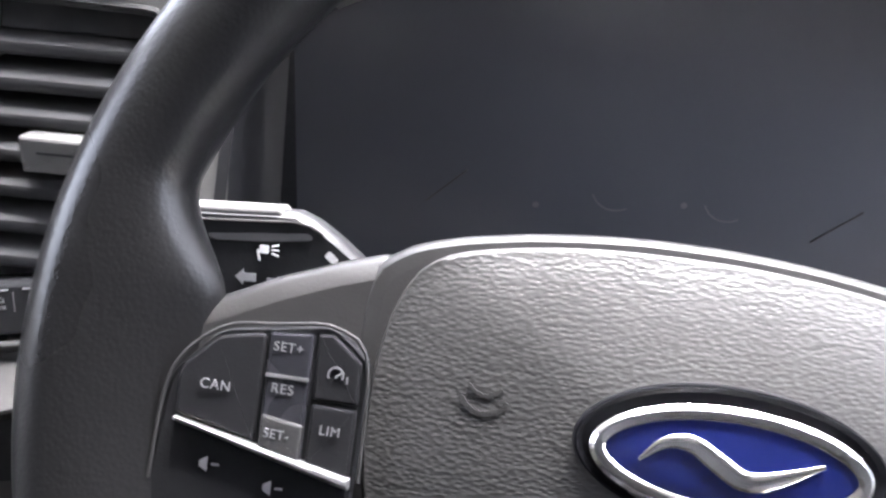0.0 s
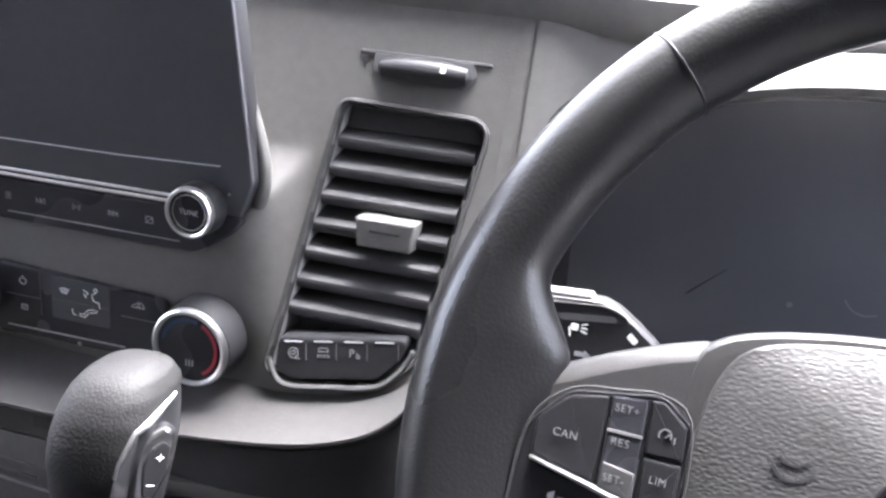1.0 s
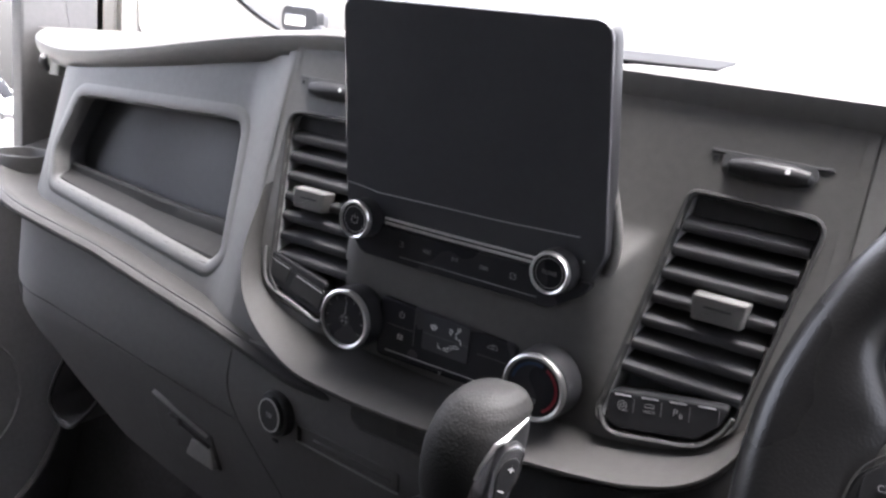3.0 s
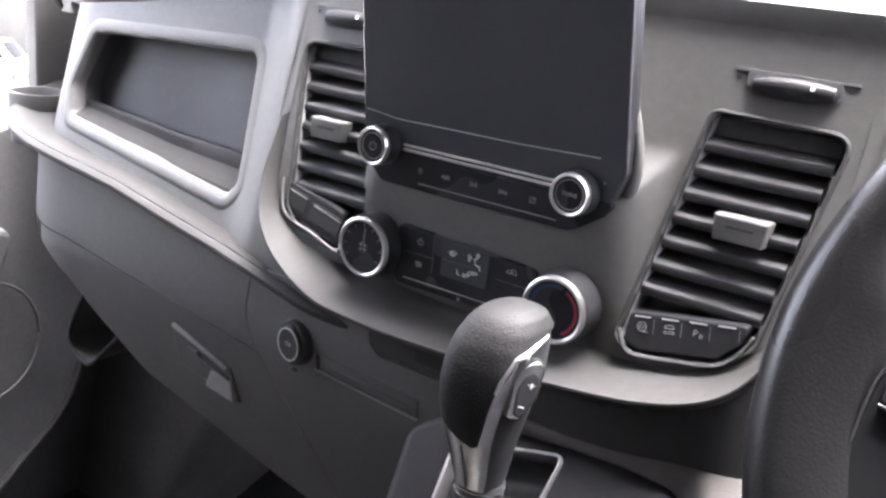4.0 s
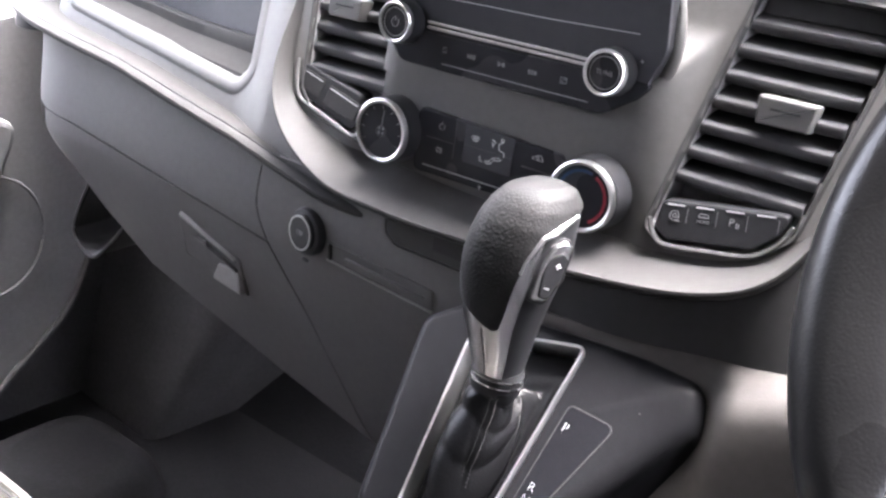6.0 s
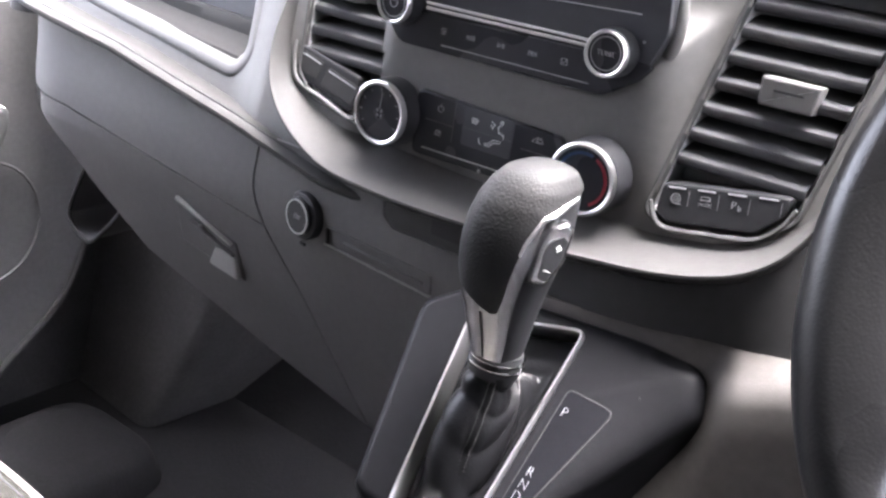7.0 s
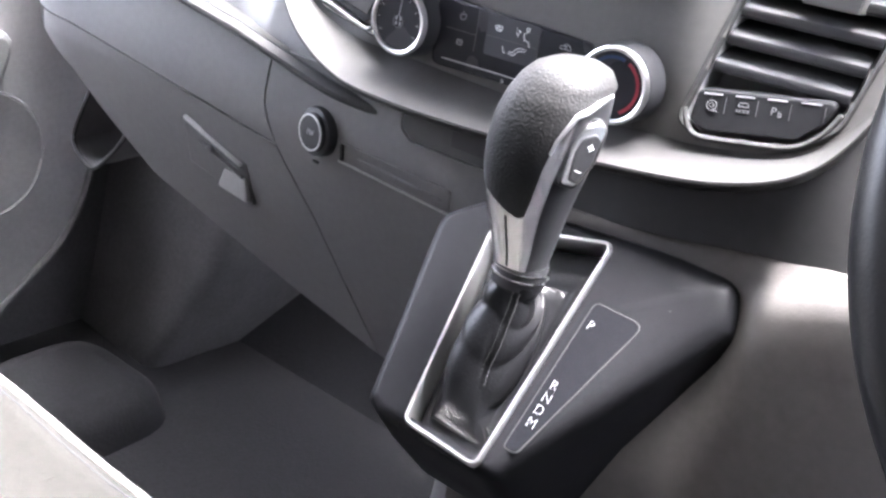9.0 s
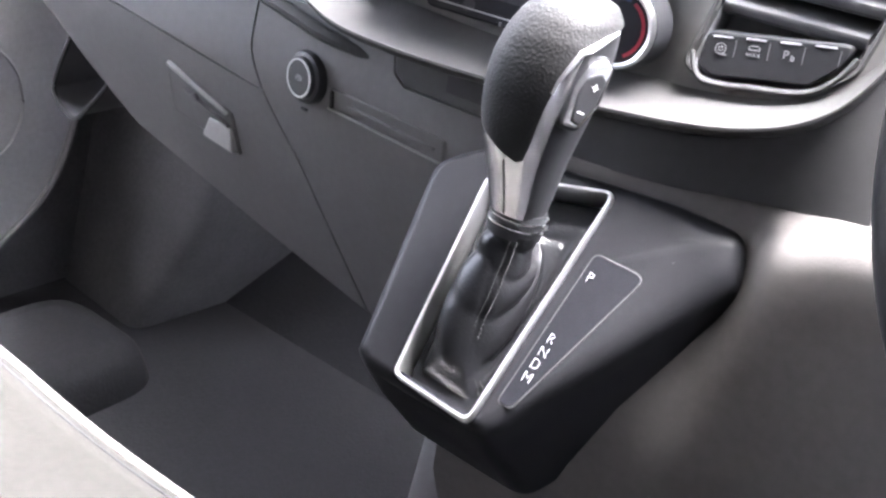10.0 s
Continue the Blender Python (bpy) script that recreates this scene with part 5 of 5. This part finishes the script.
wave = [(-0.023, -0.0022), (-0.017, 0.0030), (-0.010, 0.0036), (-0.003, -0.0002), (0.004, -0.0036), (0.012, -0.0018), (0.023, 0.0032)]
part("badge_flourish", tube([(p.x, p.z, 0.0021) for p in curve_through([(x, 0, y) for x, y in wave], 40)], lambda t: 0.0004 + 0.0022 * math.sin(math.pi * t), n=8, flat=0.4), BRIGHT, badge, "plain pale wave on the badge", m=EM)


def spoke(s):
    """One side spoke with its switch pad; s: -1 on the left of the wheel."""
    W = W_LEVEL
    top = [(-0.176, 0.020), (-0.160, 0.0195), (-0.1435, 0.0262), (-0.128, 0.0330), (-0.1124, 0.0385), (-0.0985, 0.0425), (-0.0900, 0.0405), (-0.080, 0.0360)]
    low_ = [(-0.080, -0.075), (-0.110, -0.072), (-0.140, -0.066), (-0.160, -0.078), (-0.172, -0.080)]
    out = rounded([(x * -s, y) for x, y in (top + low_)][:: (1 if s > 0 else -1)], 0.008, 4)
    if sum(a[0] * b[1] - b[0] * a[1] for a, b in zip(out, out[1:] + out[:1])) < 0:
        out = out[::-1]
    sp = part("spoke", loft([[(x, y, d) for x, y in inset(out, g)] for g, d in ((0.006, -0.020), (0.001, -0.012), (0.0, -0.004), (0.0005, 0.0), (0.003, 0.0032), (0.007, 0.0048))]), SPOKE, wheel, "grey spoke", m=W)
    f = lambda pts: [(x * -s, y) for x, y in (pts if s < 0 else pts[::-1])]
    pad_out = rounded(f([(-0.150, -0.060), (-0.102, -0.068), (-0.0985, 0.012), (-0.109, 0.0210), (-0.140, 0.0170), (-0.153, 0.004), (-0.157, -0.03)]), [0.012, 0.008, 0.006, 0.008, 0.01, 0.014, 0.02], 5)
    part("switch_pad", slab(pad_out, 0.002, 0.0115, 0.0015), KEY, sp, "black switch pad", m=W)
    if s > 0:
        return
    T = W @ pose(0, 0, 0.0115)
    part("cancel_key", slab(rounded([(-0.150, -0.0065), (-0.1275, -0.0122), (-0.1268, 0.0175), (-0.140, 0.0155), (-0.150, 0.006)], [0.002, 0.001, 0.002, 0.006, 0.008], 4), -0.003, 0.0012, 0.0009), KEY, sp, "dark key", m=T)
    part("rocker", slab(rounded([(-0.1264, -0.0130), (-0.1145, -0.0160), (-0.1140, 0.0185), (-0.1260, 0.0178)], 0.001, 3), -0.003, 0.0016, 0.0008), GLOSS, sp, "glossy rocker", m=T)
    part("rocker_lower", slab(rounded([(-0.1262, -0.0130), (-0.1147, -0.0160), (-0.1145, -0.0062), (-0.1260, -0.0040)], 0.001, 3), 0.0, 0.0024, 0.0008), LEDGE_DARK, sp, m=T)
    part("speed_key", slab(rounded([(-0.1130, 0.0008), (-0.1005, 0.0004), (-0.1005, 0.0120), (-0.109, 0.0190), (-0.1130, 0.0186)], 0.001, 3), -0.003, 0.0012, 0.0009), KEY, sp, "dark key", m=T)
    part("limit_key", slab(rounded([(-0.1132, -0.0164), (-0.1010, -0.0194), (-0.1005, -0.0006), (-0.1130, -0.0002)], 0.001, 3), -0.003, 0.0012, 0.0009), KEY, sp, "dark key", m=T)
    part("rocker_line", bar(0.0118, 0.0010, T @ pose(-0.1202, 0.0062, 0.0017, 0, 0, -2)), CHROME, sp)
    part("chrome_strip", slab(rounded([(-0.150, -0.0085), (-0.1005, -0.0220), (-0.1005, -0.0188), (-0.150, -0.0072)], 0.0004, 2), 0.0, 0.0030, 0.001), CHROME, sp, "chrome strip", m=T)
    part("pad_edge", tube([(W @ Vector((x, y, 0.0118)))[:] for x, y in curve2([(-0.1555, -0.025), (-0.1525, 0.004), (-0.140, 0.0175), (-0.124, 0.0200), (-0.109, 0.0208), (-0.0992, 0.0125), (-0.0985, -0.02)])], 0.0005, n=6), LEDGE_DARK, sp)
    for word, x, y, size in (("CAN", -0.1395, 0.0020, 0.0038), ("SET+", -0.1206, 0.0140, 0.0036), ("RES", -0.1212, 0.0028, 0.0038), ("SET-", -0.1214, -0.0093, 0.0035), ("LIM", -0.1072, -0.0070, 0.0036)):
        letters(word, size, T @ pose(x, y, 0.0026 if word == "SET-" else 0.0018, 0, 0, -3), SOFT_INK, sp, spread=1.1)
    part("gauge_symbol", join(arc2(0.0023, 0.0005, -30, 210, T @ pose(-0.1072, 0.0082, 0.0013)), bar(0.0022, 0.0005, T @ pose(-0.1064, 0.0082, 0.0014, 0, 0, 40)), bar(0.0020, 0.0005, T @ pose(-0.1040, 0.0070, 0.0013, 0, 0, 90))), SOFT_INK, sp)
    for x, y in ((-0.1405, -0.0195), (-0.1225, -0.0240)):
        part("volume_symbol", join(slab([(-0.0014, -0.0008), (0.0008, -0.0020), (0.0008, 0.0020), (-0.0014, 0.0008)], 0, 0.0003, 0.0001), bar(0.0022, 0.0006, pose(0.003, 0, 0))), KEY_INK, sp, m=T @ pose(x, y, 0.0003))


spoke(-1)
spoke(1)
part("lower_spoke", loft([[(x, y, d) for x, y in box_outline(0.07, 0.085, 0.015, 4, 0.0, -0.135)] for d in (-0.014, 0.0, 0.004)]), SPOKE, wheel, m=W)
part("column_shroud", lathe([(0.036, -0.022), (0.040, -0.04), (0.045, -0.10), (0.05, -0.17)], 32), BLACK, wheel, "black steering column shroud", m=W @ pose(0, -0.03, 0))

# ---- stalk behind the wheel ----
stalk = thing("indicator_stalk", (0.36, -0.03, 0.79), "black indicator and light stalk with white symbols", "indicator stalk")
K = face_at(0.294, -0.046, 0.79, 12)
body_o = rounded([(-0.037, -0.024), (0.048, -0.024), (0.043, -0.004), (0.033, 0.0055), (0.0255, 0.0113), (0.0165, 0.0172), (0.0095, 0.0200), (-0.034, 0.0180), (-0.037, 0.0120)], [0.008, 0.006, 0.006, 0.01, 0.01, 0.006, 0.006, 0.003, 0.004], 5)
part("lever_body", loft([[(x, y, d) for x, y in inset(body_o, g)] for g, d in ((0.006, -0.020), (0.001, -0.014), (0.0, -0.004), (0.0008, -0.0015), (0.0022, 0.0))]), BLACK, stalk, m=K)
part("top_flap", slab(rounded([(-0.0365, 0.0135), (0.0075, 0.0160), (0.0035, 0.0205), (-0.0330, 0.0188)], 0.0008, 3), -0.013, -0.0005, 0.0012), LOWER, stalk, "pale upper edge", m=K)
part("edge_line", tube([(K @ Vector(p))[:] for p in ((-0.0368, 0.0122, 0.0), (-0.030, 0.0140, 0.0004), (-0.010, 0.0152, 0.0004), (0.0095, 0.0165, 0.0004), (0.0150, 0.0155, 0.0002), (0.0200, 0.0128, 0.0))], 0.0005, n=6), LEDGE, stalk)
part("finger_groove", slab(rounded([(-0.022, 0.0092), (0.0145, 0.0125), (0.016, 0.0110), (0.0, 0.0090), (-0.018, 0.0080)], 0.0012, 4), -0.002, 0.0006, 0.0005), RECESS, stalk, "dark finger groove", m=K)
P = K @ pose(0.0035, 0.0045, 0.0003)
part("lamp_symbol", join(bar(0.0034, 0.0030, P @ pose(-0.0045, 0.0012, 0)), *[bar(0.0028, 0.0006, P @ pose(-0.0005, 0.0012 + 0.0016 * q, 0.0, 0, 0, 18 * q)) for q in (-1, 0, 1)], bar(0.0008, 0.004, P @ pose(-0.0064, -0.001, 0.0001, 0, 0, 12))), INK, stalk)
part("arrow_symbol", loft([[(x, y, z) for x, y in ((-0.0145, -0.0095), (-0.0115, -0.0065), (-0.0115, -0.0080), (-0.007, -0.0080), (-0.007, -0.0110), (-0.0115, -0.0110), (-0.0115, -0.0125))] for z in (0, 0.0003)]), DIM_INK, stalk, m=P)
part("arrow_symbol", loft([[(x, y, z) for x, y in ((0.0040, -0.0100), (0.0010, -0.0080), (0.0010, -0.0090), (-0.003, -0.0090), (-0.003, -0.0110), (0.0010, -0.0110), (0.0010, -0.0120))] for z in (0, 0.0003)]), DIM_INK, stalk, m=P)
part("push_symbol", slab(rounded([(0.0190, 0.0030), (0.0225, 0.0), (0.0210, -0.0020), (0.0175, 0.0008)], 0.0006, 3), 0, 0.0004, 0.0001), INK, stalk, m=P)

# ---- instrument cluster ----
cluster = thing("instrument_cluster", (0.455, 0.08, 0.70), "unlit instrument cluster under a dark hood", "instrument cluster")
part("lens", sheet(steps_between(0.27, 0.66, 20), steps_between(0.68, 0.915, 10), lambda x, z: (x, 0.105 + (z - 0.68) * -0.10, z), thick=0.003), LENS, cluster, "dark glossy lens")


def hood_at(t, k):
    x = 0.30 + 0.33 * t
    top = 0.910 - 0.030 * abs(2 * t - 1) ** 3.5
    y, h = ((0.10, -0.016), (0.05, -0.014), (0.012, -0.012), (0.0, -0.009), (-0.003, -0.005), (0.0, -0.001), (0.008, 0.0015), (0.03, 0.003), (0.08, 0.004))[k]
    return (x, y + 0.03 * abs(2 * t - 1) ** 3, top + h)


part("hood", sheet(steps_between(0.0, 1, 50), list(range(9)), hood_at), DASH, cluster, "grained instrument hood")
part("recess", loft([[(x, fascia(x, z)[1] - 0.0008 if d < 0 else d, z) for x, z in inset(CLUSTER, g)] for g, d in ((-0.004, -1), (0.001, -1), (0.002, 0.075), (0.004, 0.12))], caps=False), BLACK, cluster, "dark recess walls")
for xa, za, xb, zb in ((0.337, 0.772, 0.356, 0.790), (0.524, 0.770, 0.545, 0.788)):
    part("needle", tube([(xa, 0.089, za), (xb, 0.088, zb)], 0.0005, n=6), LEDGE, cluster, "thin gauge needle")
for x in (0.429, 0.483):
    part("small_gauge_arc", arc2(0.012, 0.0007, 200, 300, face_at(x, 0.0905, 0.787, -6)), LOWER, cluster)
for x, z in ((0.391, 0.775), (0.462, 0.782)):
    part("warning_lamp", slab(ellipse(0.0016, 0.0016, 12), 0, 0.0004, 0.0001), LOWER, cluster, m=face_at(x, 0.0905, z, -6))

# ---- passenger side details ----
cup = thing("cup_holder", (-0.632, 0.082, 0.69), "black plastic cup holder at the dash end", "cup holder")
part("holder_ring", loft([[(x, y, z) for x, y in ellipse(rx, rx * 0.9, 36, -0.632, 0.082)] for rx, z in ((0.033, 0.715), (0.035, 0.743), (0.0345, 0.747), (0.0315, 0.747), (0.030, 0.743), (0.028, 0.716))]), LOWER, cup)
part("cup_base", slab(ellipse(0.031, 0.028, 32, -0.632, 0.082), 0.690, 0.718, 0.002), BLACK, cup)
clip = thing("end_clip", (-0.60, 0.10, 0.83), "small pale clip at the end of the dash", "clip")
part("clip_body", box(0.022, 0.014, 0.018, 0.003, Matrix.Translation((-0.592, 0.10, 0.838))), CREAM, clip)
part("clip_tongue", tube([(-0.60, 0.095, 0.842), (-0.606, 0.09, 0.85), (-0.600, 0.088, 0.857)], 0.004, n=8), LOWER, clip)
side = thing("side_tray", (-0.46, 0.06, 0.47), "dark footwell pocket with a thin pale rim", "storage pocket")
rim_pts = curve_through([(-0.478, 0.034, 0.562), (-0.503, 0.032, 0.505), (-0.466, 0.028, 0.487), (-0.435, 0.029, 0.512), (-0.412, 0.031, 0.54)], 40)
part("pocket_rim", tube([p[:] for p in rim_pts], 0.0022, n=8), LEDGE, side, "thin pale rim")
part("pocket_panel", sheet(steps_between(0, 1, 12), [0, 1, 2, 3], lambda u, k: (rim_pts[int(u * 39)].x, rim_pts[int(u * 39)].y + (0.001, 0.02, 0.10, 0.16)[k], rim_pts[int(u * 39)].z + (0, 0, 0.005, 0.02)[k])), LOWER, side)

hump = thing("wheel_arch", (-0.66, 0.25, 0.05), "dark carpet-covered wheel arch in the footwell", "wheel arch", kind="structure")
part("arch_cover", loft([[(x, y, z) for x, y in box_outline(0.22 * s, 0.20 * s, 0.07 * s, 7, -0.66, 0.12)] for s, z in ((1.05, 0.05), (1.0, 0.07), (0.93, 0.09), (0.8, 0.102), (0.6, 0.106))]), MAT, hump)



def arch_liner(s):
    """The wheel arch that stands into the footwell, its inner corner rounded and leaning inwards as it rises."""
    loops = []
    for z in steps_between(0.045, 0.60, 14):
        xc = float(np.interp(z, (0.045, 0.13, 0.25, 0.60), (-0.675, -0.635, -0.585, -0.55)))
        yc = float(np.interp(z, (0.045, 0.13, 0.25, 0.60), (0.262, 0.280, 0.302, 0.36)))
        loops.append([(x, y, z) for x, y in rounded([(-0.862, yc + 0.012), (xc, yc), (xc + 0.04, yc + 0.50), (-0.862, yc + 0.50)], [0.004, 0.032, 0.01, 0.004], 8)])
    part("arch_liner", loft(loops), CARPET, hump, "carpeted liner with a rounded corner", angle=60)


arch_liner(-1)

# ---- passenger bench seat ----
seat = thing("passenger_seat", (-0.33, -0.45, 0.1), "beige woven cloth passenger seat with a piped front edge", "seat")


def cushion(u, v):
    """u across the bench, v round its section from the front under-edge to the back."""
    x = -0.76 + 0.90 * u
    prof = ((-0.275, 0.27), (-0.245, 0.33), (-0.222, 0.40), (-0.208, 0.442), (-0.214, 0.463), (-0.236, 0.476), (-0.30, 0.485), (-0.42, 0.478), (-0.56, 0.465), (-0.72, 0.455))
    i = min(int(v), 8)
    y, z = (prof[i][c] + (prof[i + 1][c] - prof[i][c]) * (v - i) for c in (0, 1))
    e = min(u, 1 - u)
    z -= 0.05 * (1 - smooth(0, 0.06, e)) ** 2
    y -= 0.012 * (1 - smooth(0, 0.05, e))
    return (x, y, z + 0.003 * math.sin(x * 23) * smooth(0, 5, v))


part("cushion", sheet(steps_between(0, 1, 60), steps_between(0, 9, 45), cushion), CLOTH, seat, "beige woven cushion", angle=60)
part("piping", tube([cushion(u, 4.1) for u in steps_between(0.005, 0.995, 80)], 0.0035, n=8), PIPING, seat, "rounded piping")
part("stitch_line", tube([(c[0], c[1] - 0.0005, c[2] + 0.0004) for c in (cushion(u, 4.5) for u in steps_between(0.005, 0.995, 80))], 0.0008, n=6), BLACK, seat, "dark stitch line")
part("seat_base", box(0.80, 0.42, 0.25, 0.01, Matrix.Translation((-0.31, -0.50, 0.05))), BLACK, seat)
part("backrest", loft([[(x, y, z) for x, y in box_outline(0.86, w, 0.06, 5, -0.31, cy)] for w, cy, z in ((0.10, -0.76, 0.44), (0.14, -0.78, 0.60), (0.13, -0.83, 0.95), (0.09, -0.87, 1.08))]), CLOTH, seat)

# ---- outside ----
def ground_at(i, j):
    x, y = i, j
    r = max(0.0, (-x * 0.86 + y * 0.5) - 8)
    return (x, y, -0.95 - 0.139 * r * smooth(0, 6, r))


axis_x = [-400, -200, -120, -80, -60, -50, -45, -40, -35, -30, -25, -20, -15, -12, -10, -8, -6, -4, -2, 0, 3, 8, 20, 60, 150, 400]
axis_y = [-400, -150, -60, -30, -15, -8, -4, 0, 4, 8, 12, 16, 20, 25, 30, 40, 60, 100, 200, 400]
whole("ground", sheet(axis_x, axis_y, ground_at), ASPHALT, "pale concrete yard of a car park", "ground", "structure")


def parked_van(at, turn):
    v = thing("parked_van", at, "white panel van parked in the distance", "van", "parked vehicles")
    v.rotation_euler = (0, 0, radians(turn))
    side_o = rounded([(-2.4, 0.35), (2.5, 0.35), (2.55, 0.95), (1.9, 1.15), (1.25, 1.95), (-2.35, 2.0), (-2.45, 1.0)], [0.1, 0.1, 0.2, 0.2, 0.2, 0.15, 0.1], 4)
    m = Matrix.Translation(at) @ pose(0, 0, 0, 0, 0, turn) @ pose(0, 0.95, 0, 90, 0, 0)
    part("body", slab(side_o, 0, 1.9, 0.12), PAINT, v, m=m)
    part("side_window", slab(rounded([(0.55, 1.2), (1.55, 1.2), (1.15, 1.75), (0.55, 1.75)], 0.06, 3), 1.9, 1.915, 0.005), LABEL_BLACK, v, "dark side window", m=m)
    part("sill", slab(rounded([(-2.4, 0.30), (2.5, 0.30), (2.5, 0.52), (-2.4, 0.48)], 0.03, 3), 0.02, 1.92, 0.01), LOWER, v, "grey plastic sill", m=m)
    front = Matrix.Translation(at) @ pose(0, 0, 0, 0, 0, turn) @ Matrix(((0, 0, 1, 0), (1, 0, 0, 0), (0, 1, 0, 0), (0, 0, 0, 1)))
    part("grille", slab(rounded([(-0.55, 0.62), (0.55, 0.62), (0.62, 0.90), (-0.62, 0.90)], 0.05, 3), 2.53, 2.57, 0.01), LABEL_BLACK, v, "dark grille", m=front)
    part("bumper", slab(rounded([(-0.92, 0.34), (0.92, 0.34), (0.92, 0.60), (-0.92, 0.60)], 0.06, 3), 2.48, 2.60, 0.03), LOWER, v, "grey front bumper", m=front)
    for y in (-0.74, 0.74):
        part("headlight", slab(rounded([(y - 0.14, 0.80), (y + 0.14, 0.80), (y + 0.12, 1.02), (y - 0.10, 1.02)], 0.04, 3), 2.46, 2.56, 0.01), GLOSS, v, "dark headlight", m=front)
    part("windscreen", slab(rounded([(1.30, 1.93), (1.88, 1.17), (1.92, 1.20), (1.34, 1.96)], 0.01, 2), 0.22, 1.68, 0.01), LABEL_BLACK, v, "dark windscreen", m=m)
    for x in (-1.5, 1.65):
        w = part("wheel", lathe([(0.20, 1.72), (0.33, 1.74), (0.34, 1.86), (0.31, 1.92), (0.24, 1.93)], 24), TYRE, v, m=m @ pose(x, 0.33, 0))
        part("hub_cap", lathe([(0.22, 1.92), (0.20, 1.945), (0.05, 1.95)], 16), DASH, w, m=m @ pose(x, 0.33, 0))
    return v


for x, y, turn in ((-44.8, 24.1, 40), (-52.0, 34.0, 35), (-58.0, 30.0, 50)):
    parked_van(ground_at(x, y), turn)
mirror_out = thing("door_mirror", (-1.02, 0.97, 0.87), "black door mirror housing outside the passenger window", "door mirror")
part("mirror_shell", loft([[(x, y, z) for x, z in box_outline(w, h, 0.02 * q, 5, -1.05, 0.895)] for q, w, h, y in ((1.0, 0.10, 0.050, 0.95), (1.0, 0.11, 0.054, 0.965), (0.9, 0.09, 0.044, 0.99), (0.6, 0.05, 0.025, 1.0))]), BLACK, mirror_out)
part("mirror_glass", slab(box_outline(0.06, 0.022, 0.006, 5), 0, 0.004, 0.001), BRIGHT, mirror_out, "mirror glass", m=face_at(-1.06, 0.952, 0.893))
part("mirror_arm", tube([(-1.02, 0.97, 0.88), (-0.94, 0.93, 0.855), (-0.86, 0.90, 0.84)], 0.016, n=10), BLACK, mirror_out)
